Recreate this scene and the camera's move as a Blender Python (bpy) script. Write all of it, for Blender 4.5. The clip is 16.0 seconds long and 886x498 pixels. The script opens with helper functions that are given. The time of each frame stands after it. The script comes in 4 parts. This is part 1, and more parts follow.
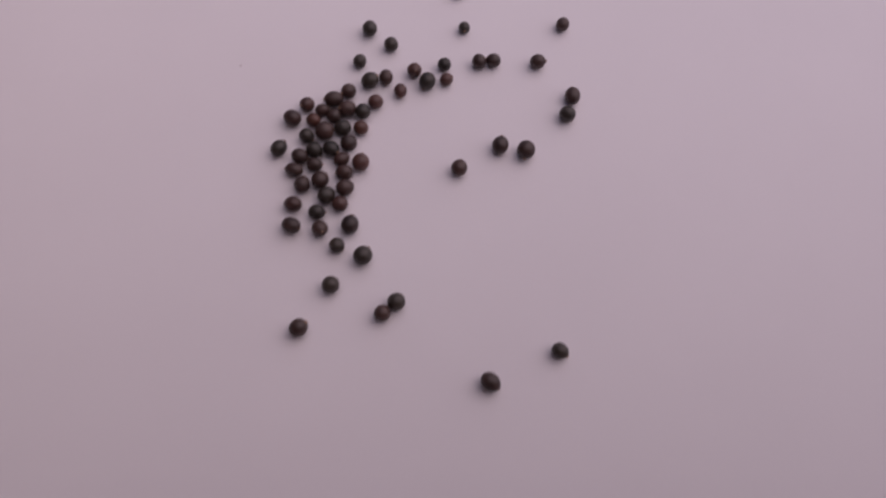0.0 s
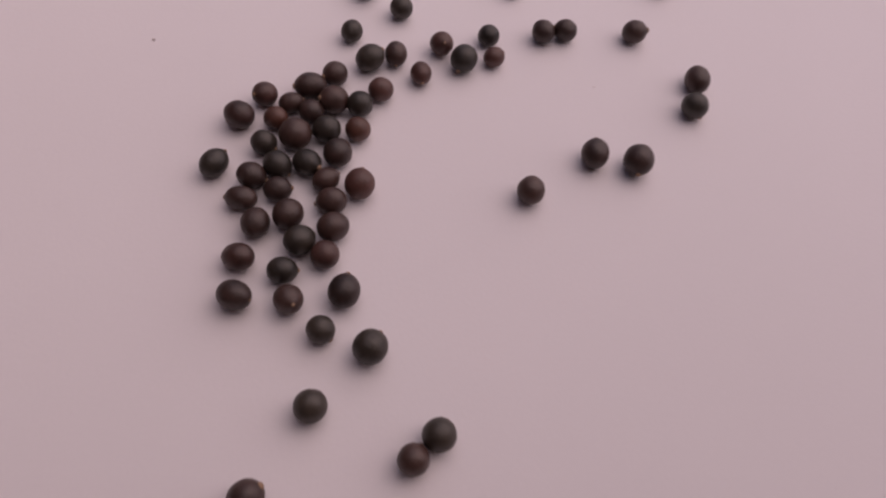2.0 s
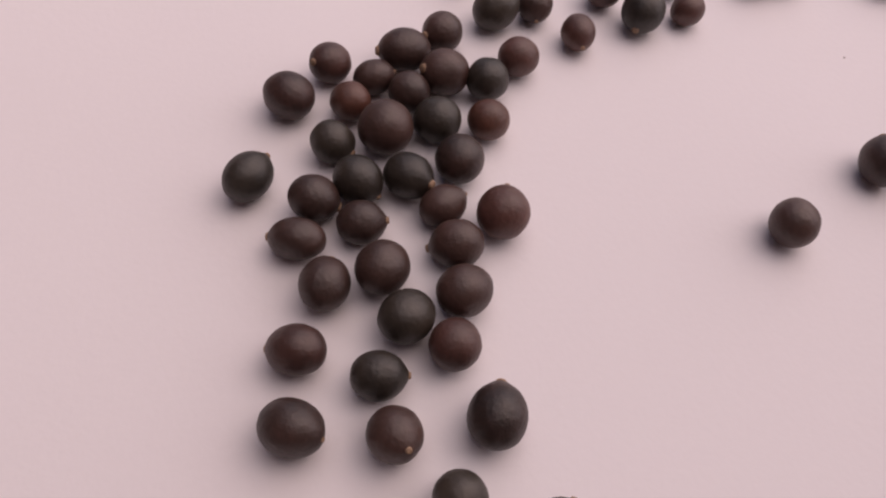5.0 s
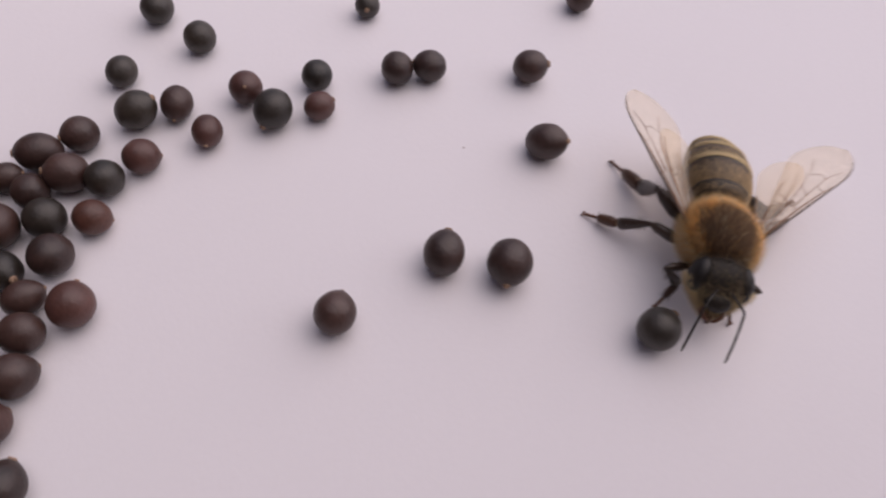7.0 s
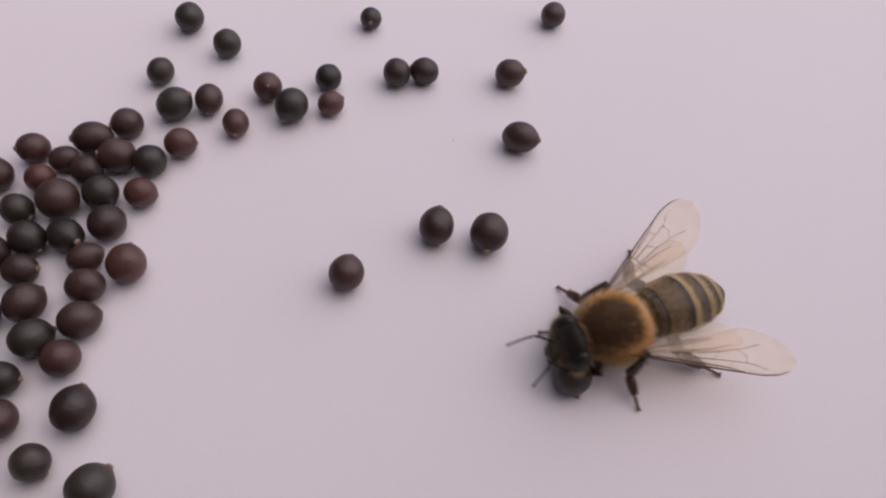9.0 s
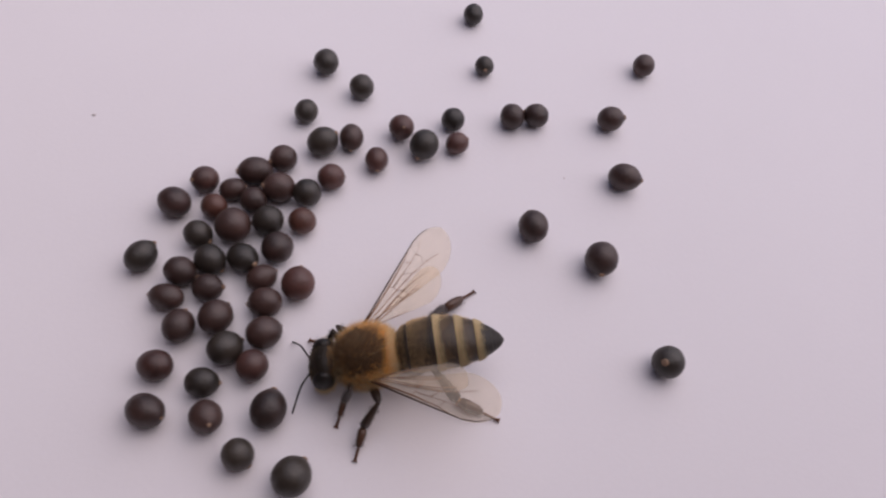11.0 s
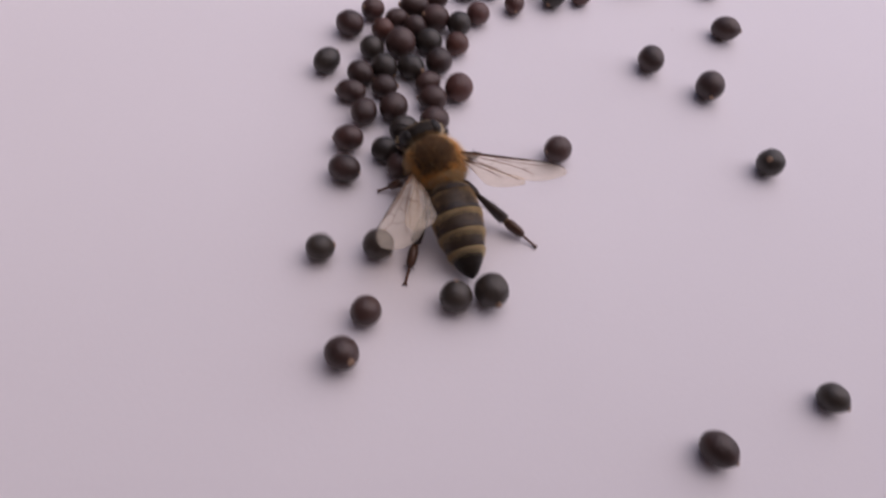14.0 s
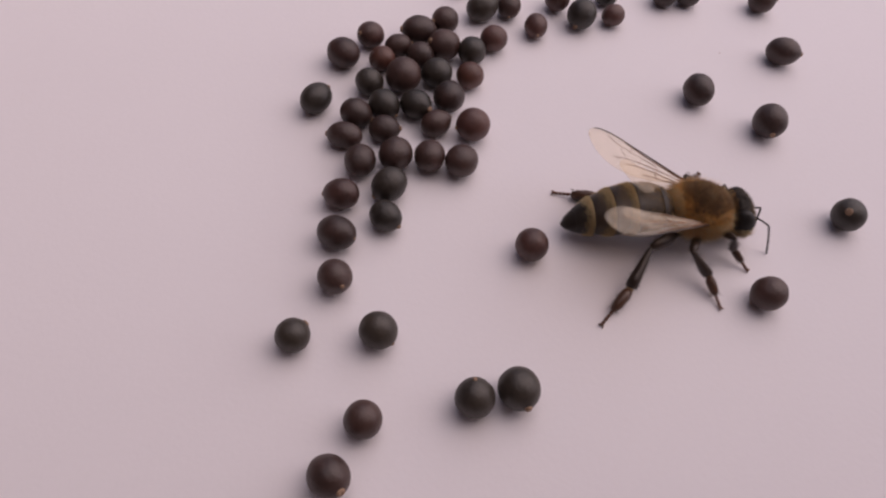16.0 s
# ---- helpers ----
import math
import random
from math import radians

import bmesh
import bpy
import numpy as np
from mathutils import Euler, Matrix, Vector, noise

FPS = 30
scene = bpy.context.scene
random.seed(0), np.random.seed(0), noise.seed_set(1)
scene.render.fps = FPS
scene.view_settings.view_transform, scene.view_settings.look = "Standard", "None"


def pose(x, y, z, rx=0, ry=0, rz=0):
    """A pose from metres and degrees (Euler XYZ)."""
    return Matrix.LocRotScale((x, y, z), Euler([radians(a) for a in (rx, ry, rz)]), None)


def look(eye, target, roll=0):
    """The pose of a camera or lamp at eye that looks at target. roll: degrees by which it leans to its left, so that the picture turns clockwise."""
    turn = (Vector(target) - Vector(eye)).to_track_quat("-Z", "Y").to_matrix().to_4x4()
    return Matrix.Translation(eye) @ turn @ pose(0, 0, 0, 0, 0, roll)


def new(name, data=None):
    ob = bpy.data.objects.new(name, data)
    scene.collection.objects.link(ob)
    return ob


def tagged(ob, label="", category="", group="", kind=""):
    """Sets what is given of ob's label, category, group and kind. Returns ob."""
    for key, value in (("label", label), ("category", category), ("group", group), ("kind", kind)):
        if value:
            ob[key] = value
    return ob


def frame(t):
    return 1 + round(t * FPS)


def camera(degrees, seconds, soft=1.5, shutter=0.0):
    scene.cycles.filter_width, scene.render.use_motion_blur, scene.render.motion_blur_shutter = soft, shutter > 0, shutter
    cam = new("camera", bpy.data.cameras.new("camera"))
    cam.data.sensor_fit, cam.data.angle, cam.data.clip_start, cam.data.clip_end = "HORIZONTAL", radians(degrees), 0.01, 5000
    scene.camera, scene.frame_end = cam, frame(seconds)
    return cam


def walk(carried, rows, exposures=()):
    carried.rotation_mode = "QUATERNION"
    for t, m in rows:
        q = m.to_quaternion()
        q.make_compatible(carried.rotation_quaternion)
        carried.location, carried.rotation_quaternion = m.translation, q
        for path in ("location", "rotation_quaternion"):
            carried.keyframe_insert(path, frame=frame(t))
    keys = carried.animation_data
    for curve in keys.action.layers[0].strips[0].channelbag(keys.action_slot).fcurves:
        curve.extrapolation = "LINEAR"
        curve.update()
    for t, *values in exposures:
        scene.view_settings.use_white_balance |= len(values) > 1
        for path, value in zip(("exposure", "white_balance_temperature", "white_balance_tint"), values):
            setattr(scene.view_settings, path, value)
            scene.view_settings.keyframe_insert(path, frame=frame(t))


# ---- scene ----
# camera
MM = 0.001
SKY, SUN, SUN_WIDE = 0.08, 1.74, 98
cam = camera(62.8, 16.0, 2.2, 0.5)
ROWS = [
    (0, 19.41, -48.94, 93.71, 20.35, -2.78, 0.78),
    (0.5, 24.31, -40.74, 81.56, 23.59, -1.49, 0.80),
    (1, 19.36, -38.96, 66.51, 29.31, -3.00, -0.37),
    (1.5, 15.09, -39.03, 57.73, 30.07, -3.83, -1.05),
    (2, 12.97, -34.76, 50.24, 28.93, -4.87, -2.05),
    (2.5, 9.69, -29.25, 42.31, 29.12, -5.94, -2.39),
    (3, 6.64, -24.92, 37.45, 29.66, -6.27, -2.74),
    (3.2, 5.60, -23.33, 36.65, 29.82, -6.14, -2.77),
    (5.3, 5.99, -19.98, 28.46, 30.55, -4.03, -1.70),
    (5.5, 9.80, -20.11, 29.63, 30.53, -3.35, -0.92),
    (5.8, 13.84, -18.26, 30.40, 29.88, -3.01, -0.88),
    (6, 15.75, -16.92, 30.62, 29.97, -3.19, -0.97),
    (6.2, 17.79, -15.44, 31.60, 29.35, -3.12, -0.73),
    (6.5, 23.06, -15.59, 32.66, 29.99, -2.55, -0.28),
    (6.8, 27.64, -17.05, 34.78, 29.77, -2.22, -0.18),
    (7, 29.91, -18.89, 36.81, 30.33, -2.22, -0.42),
    (7.2, 30.33, -20.36, 37.76, 30.35, -2.54, -0.45),
    (7.5, 32.49, -22.16, 39.00, 31.12, -2.37, -0.18),
    (8, 34.39, -24.18, 39.34, 31.53, -2.72, -0.69),
    (8.2, 32.94, -24.87, 40.00, 31.05, -3.12, -0.77),
    (10.3, 23.97, -25.46, 44.78, 31.09, -4.50, -0.28),
    (10.5, 21.98, -26.69, 44.95, 31.67, -4.70, -0.29),
    (10.8, 19.90, -27.21, 47.07, 31.25, -4.85, -0.02),
    (11, 18.01, -27.56, 48.95, 31.47, -5.13, -0.06),
    (11.5, 13.39, -30.72, 45.90, 32.82, -5.66, 0.02),
    (11.8, 12.34, -34.70, 43.52, 33.13, -5.36, 0.13),
    (12, 11.96, -37.05, 43.62, 32.78, -5.39, 0.53),
    (12.2, 11.17, -37.85, 44.94, 32.63, -5.95, 0.61),
    (12.5, 10.68, -41.71, 44.02, 33.04, -5.62, 1.10),
    (12.8, 11.07, -44.54, 44.30, 33.17, -5.53, 1.29),
    (13, 11.60, -46.29, 44.00, 33.08, -5.29, 1.50),
    (13.2, 13.19, -48.69, 43.64, 33.26, -5.22, 1.48),
    (13.5, 12.68, -50.61, 46.53, 32.48, -5.72, 1.48),
    (13.7, 9.79, -50.65, 46.39, 32.54, -5.77, 1.60),
    (14, 6.87, -47.46, 47.23, 31.89, -5.97, 1.87),
    (14.2, 5.09, -44.91, 48.13, 32.10, -5.94, 1.87),
    (14.5, 4.04, -41.62, 46.60, 32.39, -5.40, 1.89),
    (14.8, 4.13, -38.59, 42.16, 32.78, -5.52, 1.78),
    (15, 4.16, -37.62, 41.20, 32.82, -6.02, 1.27),
    (15.2, 4.45, -36.72, 41.44, 32.08, -6.03, 1.18),
    (15.5, 5.51, -36.63, 41.20, 32.49, -6.29, 0.72),
    (15.8, 6.15, -37.22, 40.82, 32.17, -5.52, 1.23),
    (16, 6.74, -37.87, 41.16, 32.31, -5.21, 1.62),
]
EXPOSURES = [(0.0, -0.32, 7050, 34), (1.5, -0.25, 7550, 34.5), (2.5, -0.09, 7820, 33.5), (3.2, 0.07, 7840, 31.5), (5.5, 0.31, 7760, 26.5), (6.5, 0.31, 7030, 20.5), (7.5, 0.18, 6960, 22), (8.0, 0.15, 6960, 22.5), (10.5, 0.17, 6830, 22.5), (11.0, 0.22, 6780, 21.5), (12.0, 0.28, 6760, 21), (12.5, 0.36, 6760, 20.5), (13.0, 0.4, 6730, 20.5), (13.5, 0.33, 6680, 21.5), (14.0, 0.21, 6780, 25), (14.5, 0.13, 7290, 26.5), (15.0, 0.05, 7300, 29), (15.5, 0.11, 7320, 29), (16.0, 0.15, 7320, 27)]
walk(cam, [(t, pose(x * MM, y * MM, z * MM, rx, ry, rz)) for t, x, y, z, rx, ry, rz in ROWS], EXPOSURES)

# ---- world and daylight ----
SUN_AZ, SUN_EL = 62.0, 57.0          # degrees from +y towards +x, and above the paper
world = bpy.data.worlds.new("daylight")
scene.world = world
world.use_nodes = True
wn = world.node_tree.nodes
sky = wn.new("ShaderNodeTexSky")
sky.sky_type = "NISHITA"
sky.sun_disc = False
sky.sun_elevation, sky.sun_rotation = radians(SUN_EL), radians(SUN_AZ)
sky.air_density, sky.dust_density, sky.ozone_density = 0.7, 1.6, 0.5
wn["Background"].inputs["Strength"].default_value = SKY
world.node_tree.links.new(sky.outputs["Color"], wn["Background"].inputs["Color"])
lamp = bpy.data.lights.new("sun", "SUN")
lamp.energy, lamp.angle, lamp.color = SUN, radians(SUN_WIDE), (0.985, 0.955, 0.965)
sun = new("sun", lamp)
sun.matrix_world = look((0.5 * math.sin(radians(SUN_AZ)), 0.5 * math.cos(radians(SUN_AZ)), 0.5 * math.tan(radians(SUN_EL))), (0, 0, 0))


# ---- materials ----
def material(name, colour, rough=0.5, vary=0.25, scale=800.0, bump=0.0, bump_scale=4000.0, spec=0.5, other=None):
    """A surface with colour variation at two scales, a shift from thing to thing, and fine relief."""
    m = bpy.data.materials.new(name)
    m.use_nodes = True
    nt = m.node_tree
    b = nt.nodes["Principled BSDF"]
    link = nt.links.new
    coord = nt.nodes.new("ShaderNodeTexCoord")
    info = nt.nodes.new("ShaderNodeObjectInfo")
    coarse = nt.nodes.new("ShaderNodeTexNoise")
    coarse.inputs["Scale"].default_value, coarse.inputs["Detail"].default_value = scale, 3
    fine = nt.nodes.new("ShaderNodeTexNoise")
    fine.inputs["Scale"].default_value, fine.inputs["Detail"].default_value = bump_scale, 2
    shift = nt.nodes.new("ShaderNodeVectorMath")
    shift.operation = "ADD"
    link(coord.outputs["Object"], shift.inputs[0])
    link(info.outputs["Random"], shift.inputs[1])
    link(shift.outputs[0], coarse.inputs["Vector"])
    link(shift.outputs[0], fine.inputs["Vector"])
    mix = nt.nodes.new("ShaderNodeMix")
    mix.data_type = "RGBA"
    dark = [c * (1 - vary) for c in colour]
    lite = other or [min(1, c * (1 + vary)) for c in colour]
    mix.inputs["A"].default_value, mix.inputs["B"].default_value = (*dark, 1), (*lite, 1)
    add = nt.nodes.new("ShaderNodeMath")
    add.operation = "MULTIPLY_ADD"
    add.inputs[1].default_value = 0.35
    link(fine.outputs["Fac"], add.inputs[0])
    half = nt.nodes.new("ShaderNodeMath")
    half.operation = "MULTIPLY_ADD"
    half.inputs[1].default_value = 0.5
    link(info.outputs["Random"], half.inputs[0])
    link(coarse.outputs["Fac"], half.inputs[2])
    sub = nt.nodes.new("ShaderNodeMath")
    sub.operation = "SUBTRACT"
    sub.inputs[1].default_value = 0.42
    link(half.outputs[0], sub.inputs[0])
    link(sub.outputs[0], add.inputs[2])
    link(add.outputs[0], mix.inputs["Factor"])
    link(mix.outputs["Result"], b.inputs["Base Color"])
    b.inputs["Roughness"].default_value = rough
    b.inputs["Specular IOR Level"].default_value = spec
    if bump:
        bp = nt.nodes.new("ShaderNodeBump")
        bp.inputs["Strength"].default_value, bp.inputs["Distance"].default_value = bump, 0.00005
        link(fine.outputs["Fac"], bp.inputs["Height"])
        link(bp.outputs["Normal"], b.inputs["Normal"])
    return m


def membrane():
    """Clear insect wing: mostly see-through, faintly amber, with a soft sheen."""
    m = bpy.data.materials.new("wing membrane")
    m.use_nodes = True
    nt = m.node_tree
    b = nt.nodes["Principled BSDF"]
    b.inputs["Base Color"].default_value = (0.95, 0.865, 0.74, 1)
    b.inputs["Roughness"].default_value = 0.42
    b.inputs["Specular IOR Level"].default_value = 0.3
    clear = nt.nodes.new("ShaderNodeBsdfTransparent")
    clear.inputs["Color"].default_value = (0.992, 0.960, 0.915, 1)
    mix = nt.nodes.new("ShaderNodeMixShader")
    grain = nt.nodes.new("ShaderNodeTexNoise")
    grain.inputs["Scale"].default_value = 900
    ramp = nt.nodes.new("ShaderNodeMapRange")
    ramp.inputs["To Min"].default_value, ramp.inputs["To Max"].default_value = 0.09, 0.18
    coord = nt.nodes.new("ShaderNodeTexCoord")
    nt.links.new(coord.outputs["Object"], grain.inputs["Vector"])
    nt.links.new(grain.outputs["Fac"], ramp.inputs["Value"])
    nt.links.new(ramp.outputs["Result"], mix.inputs["Fac"])
    nt.links.new(clear.outputs[0], mix.inputs[1])
    nt.links.new(b.outputs[0], mix.inputs[2])
    nt.links.new(mix.outputs[0], nt.nodes["Material Output"].inputs["Surface"])
    return m


PAPER = material("white paper", (0.80, 0.775, 0.80), 0.75, 0.03, 45, 0.18, 2600, 0.2)
# colour of the unseen light blockers; dark, so that little light bounces back
BLOCKER = material("dull pinkish-brown light blocker", (0.12, 0.085, 0.078), 0.8, 0.08, 30, 0.2, 600, 0.3)
TABLE = material("beech tabletop", (0.35, 0.22, 0.12), 0.45, 0.2, 30)
HULL = {
    "g": material("olive-black seed hull", (0.0142, 0.0114, 0.0090), 0.47, 0.5, 520, 0.6, 5000, 0.62, (0.0533, 0.0396, 0.0292)),
    "b": material("dark brown seed hull", (0.0202, 0.0114, 0.0093), 0.47, 0.5, 520, 0.6, 5000, 0.62, (0.0843, 0.0404, 0.0318)),
    "r": material("red-brown seed hull", (0.0318, 0.0148, 0.0122), 0.47, 0.5, 520, 0.6, 5000, 0.62, (0.1161, 0.0464, 0.0361)),
    "rr": material("rust-red seed hull", (0.0533, 0.0211, 0.0143), 0.47, 0.5, 520, 0.6, 5000, 0.62, (0.1634, 0.0602, 0.0387)),
}
SCAR = material("pale seed scar", (0.31, 0.205, 0.14), 0.7, 0.35, 3000, 0.5, 8000, 0.2)
CHITIN = material("black-brown chitin", (0.016, 0.012, 0.009), 0.48, 0.35, 900, 0.4, 6000, 0.35)
TERGITE = material("brown-black abdominal plate", (0.021, 0.0138, 0.0095), 0.42, 0.4, 600, 0.4, 6000, 0.4, (0.044, 0.028, 0.018))
EYE = material("black compound eye", (0.011, 0.009, 0.008), 0.42, 0.2, 900, 0.5, 9000, 0.35)
SHIN = material("dark brown leg", (0.034, 0.019, 0.012), 0.35, 0.35, 900, 0.3, 6000, 0.5)
FOOT = material("red-brown foot", (0.125, 0.048, 0.024), 0.4, 0.35, 900, 0.3, 6000, 0.4)
GOLD = material("golden hair", (0.74, 0.365, 0.105), 0.55, 0.35, 700, 0, 4000, 0.3)
STRAW = material("straw hair", (0.67, 0.54, 0.32), 0.6, 0.2, 700, 0, 4000, 0.3)
BASAL = material("brown foot joint", (0.072, 0.032, 0.017), 0.35, 0.4, 900, 0.3, 6000, 0.5)
JOINT = material("pale joint", (0.30, 0.20, 0.11), 0.5, 0.25, 900)
TAN = material("pale tan hair", (0.47, 0.325, 0.17), 0.6, 0.15, 700, 0, 4000, 0.3)
DRAB = material("grey-brown hair", (0.25, 0.19, 0.12), 0.6, 0.3, 700, 0, 4000, 0.3)
UMBER = material("dark brown hair", (0.095, 0.053, 0.027), 0.55, 0.4, 700, 0, 4000, 0.3)
BRONZE = material("bronze hair", (0.40, 0.21, 0.075), 0.55, 0.3, 700, 0, 4000, 0.3)
SABLE = material("black-brown hair", (0.040, 0.027, 0.018), 0.5, 0.3, 700, 0, 4000, 0.3)
VEIN = material("brown wing vein", (0.20, 0.085, 0.032), 0.45, 0.3, 900)
RIB = material("dark brown leading vein", (0.055, 0.026, 0.014), 0.45, 0.3, 900)
SPECK = material("grey-brown dust", (0.60, 0.53, 0.53), 0.8, 0.3, 3000)
WING = membrane()


# ---- mesh helpers ----
def part(name, bm, mat, parent, label=""):
    """Links a bmesh (millimetres) as one smooth mesh object under a thing or part."""
    bmesh.ops.scale(bm, vec=(MM, MM, MM), verts=bm.verts)
    me = bpy.data.meshes.new(name)
    bm.normal_update()
    bm.to_mesh(me)
    bm.free()
    me.materials.append(mat)
    for p in me.polygons:
        p.use_smooth = True
    ob = new(name, me)
    if parent:
        ob.parent = parent
    return tagged(ob, label)


def skin(bm, rings, close=True):
    """Joins rings of points into a closed surface with fans at both ends."""
    made = [[bm.verts.new(p) for p in r] for r in rings]
    n = len(made[0])
    for a, b in zip(made, made[1:]):
        for i in range(n):
            bm.faces.new((a[i], a[(i + 1) % n], b[(i + 1) % n], b[i]))
    if close:
        for ring, turn in ((made[0], -1), (made[-1], 1)):
            mid = bm.verts.new(sum((v.co for v in ring), Vector()) / n)
            for i in range(n):
                f = (ring[i], ring[(i + 1) % n], mid)
                bm.faces.new(f[::turn])


def tube(bm, points, radii, n=8, flat=1.0):
    """A tapering limb along points, with the radius at each; flat squeezes its second axis."""
    points = [Vector(p) for p in points]
    rings, side = [], None
    for i, p in enumerate(points):
        d = (points[min(i + 1, len(points) - 1)] - points[max(i - 1, 0)]).normalized()
        ref = side if side else (Vector((0, 0, 1)) if abs(d.z) < 0.9 else Vector((1, 0, 0)).cross(d))
        u = (ref - d * ref.dot(d)).normalized()
        side = u
        w = d.cross(u)
        rings.append([p + radii[i] * (math.cos(a) * u + flat * math.sin(a) * w) for a in (2 * math.pi * k / n for k in range(n))])
    skin(bm, rings)


def blob(bm, centre, radii, nu=20, nv=14, warp=None):
    """An ellipsoid; warp(direction) gives a factor on its radius."""
    rings = []
    for j in range(1, nv):
        th = math.pi * j / nv
        ring = []
        for i in range(nu):
            ph = 2 * math.pi * i / nu
            d = Vector((math.sin(th) * math.cos(ph), math.sin(th) * math.sin(ph), -math.cos(th)))
            k = warp(d) if warp else 1.0
            ring.append(Vector(centre) + Vector((d.x * radii[0], d.y * radii[1], d.z * radii[2])) * k)
        rings.append(ring)
    skin(bm, rings)


def hairs(bm, roots, rng, length, thick=0.022, stray=0.25):
    """Fine tapered strands; roots is a list of (point, way)."""
    for p, d in roots:
        d = (d + Vector((rng.gauss(0, stray), rng.gauss(0, stray), rng.gauss(0, stray)))).normalized()
        u = d.orthogonal().normalized()
        w = d.cross(u)
        tip = bm.verts.new(p + d * length * rng.uniform(0.6, 1.15) + Vector((0, -0.1, -0.05)) * length)
        base = [bm.verts.new(p - d * 0.05 + thick * (math.cos(a) * u + math.sin(a) * w)) for a in (0, 2.094, 4.189)]
        for i in range(3):
            bm.faces.new((base[i], base[(i + 1) % 3], tip))


# ---- paper, table and added light blockers ----
def slab(name, x0, y0, x1, y1, z0, z1, mat, label):
    bm = bmesh.new()
    c = bmesh.ops.create_cube(bm, size=1.0)
    for v in c["verts"]:
        v.co = Vector((x0 if v.co.x < 0 else x1, y0 if v.co.y < 0 else y1, z0 if v.co.z < 0 else z1))
    bmesh.ops.bevel(bm, geom=bm.edges[:], offset=min(0.3 * (z1 - z0), 3.0), segments=2, affect="EDGES")
    ob = part(name, bm, mat, None)
    for p in ob.data.polygons:
        p.use_smooth = False
    return tagged(ob, label, kind="structure")


slab("ground", -76, -68, 250, 150, -0.3, 0.0, PAPER, "sheet of matt white paper lying flat")
slab("tabletop", -100, -100, 320, 210, -22.3, -0.3, TABLE, "plain wooden tabletop under the paper")
# unseen upright boards, added to darken the near and left sides of the paper
slab("wall_south", -76, -68, 250, -58, 0.0, 122, BLOCKER, "unseen dull pinkish-brown board that shades the paper")
slab("wall_west", -76, -58, -66, 150, 0.0, 100, BLOCKER, "unseen dull pinkish-brown board that shades the paper")
# unseen overhang, added to cut the light from above the near edge
slab("ceiling", -76, -68, 250, -42, 122, 130, BLOCKER, "unseen dull pinkish-brown slab that shades the near edge")


# ---- seeds ----
def seed(tone, x, y, d, l, yaw, tilt, wide=1.0):
    """An ovoid seed d wide and l long (mm) that lies at x, y with its beaked end towards yaw, raised by tilt degrees."""
    k = len(SEEDS)
    off = Vector((k * 3.7, k * 1.3, k * 2.9))
    bm = bmesh.new()
    beak = 0.070 + 0.030 * math.sin(k * 2.4)

    def warp(q):
        a = math.acos(max(-1, min(1, q.x)))
        lump = 0.030 * noise.noise(q * 1.6 + off) + 0.010 * noise.noise(q * 5.0 + off)
        return 1.0 + lump + beak * math.exp(-((a / 0.24) ** 2)) + 0.030 * math.exp(-((a / 0.75) ** 2))

    blob(bm, (0, 0, 0), (l / 2 * 0.96, d / 2, d / 2), 28, 20, warp)
    body = new("seed")
    body.empty_display_size = 0.001
    part("hull", bm, HULL[tone], body)
    high = math.hypot(l / 2 * math.sin(radians(tilt)), d / 2 * math.cos(radians(tilt)))
    tint = {"g": "greenish black", "b": "dark brown", "r": "reddish brown", "rr": "rust-red"}[tone]
    size = "large" if d > 2.35 else "small" if d < 2.05 else "plump"
    shape = "egg-shaped" if l / d > 1.17 else "nearly round"
    tagged(body, f"{size} {tint} {shape} seed on white paper", "seed", "seeds on the paper")
    bm = bmesh.new()
    tip = l / 2 * 0.96 * (1.035 + beak)
    r = 0.105 * d * (0.8 + 0.3 * math.sin(k * 5.1))
    tube(bm, [(tip - 0.16, 0, 0), (tip - 0.06, 0, 0), (tip + 0.025, 0, 0), (tip + 0.015, 0, 0)], [r * 1.1, r, r * 0.8, r * 0.35], 10)
    part("hilum", bm, SCAR, body, "pale tan scar at the seed's tip")
    body.matrix_basis = pose(x * MM, y * MM, high * MM, 0, -tilt, yaw)
    SEEDS.append(body)
    return body


SEEDS = []
seed("g", 11.78, 21.06, 2.24, 2.67, 95, -20)
seed("g", 15.12, 18.35, 2.16, 2.30, 100, -20)
seed("g", 10.55, 15.19, 1.96, 2.28, 75, 0)
seed("g", 26.24, 22.11, 1.77, 1.92, 270, 20)
seed("b", 41.57, 23.41, 2.02, 2.37, 60, -10)
seed("g", 12.23, 11.74, 2.36, 2.80, 22, 28)
seed("b", 14.58, 12.56, 2.03, 2.41, 270, -10)
seed("r", 18.77, 13.90, 2.17, 2.30, 285, 48)
seed("g", 20.74, 12.05, 2.44, 2.72, 245, -15)
seed("g", 23.24, 15.20, 2.03, 2.12, 90, -20)
seed("r", 23.58, 12.62, 1.87, 2.06, 30, 5)
seed("r", 16.81, 10.40, 1.90, 2.26, 275, 0)
seed("b", 28.51, 15.92, 2.15, 2.35, 100, 10)
seed("b", 30.69, 16.23, 2.10, 2.30, 170, 10)
seed("b", 37.41, 16.31, 2.22, 2.45, 355, 18)
pushed_18 = seed("b", 31.51, 1.74, 2.39, 2.79, 80, 10)
pushed_19 = seed("b", 35.21, 1.10, 2.61, 2.88, 260, -5)
pushed_20 = seed("b", 25.58, -2.12, 2.30, 2.49, 75, 10)
seed("r", 13.23, 8.24, 2.13, 2.33, 20, -20)
seed("b", 9.23, 9.87, 2.19, 2.31, 212, 15)
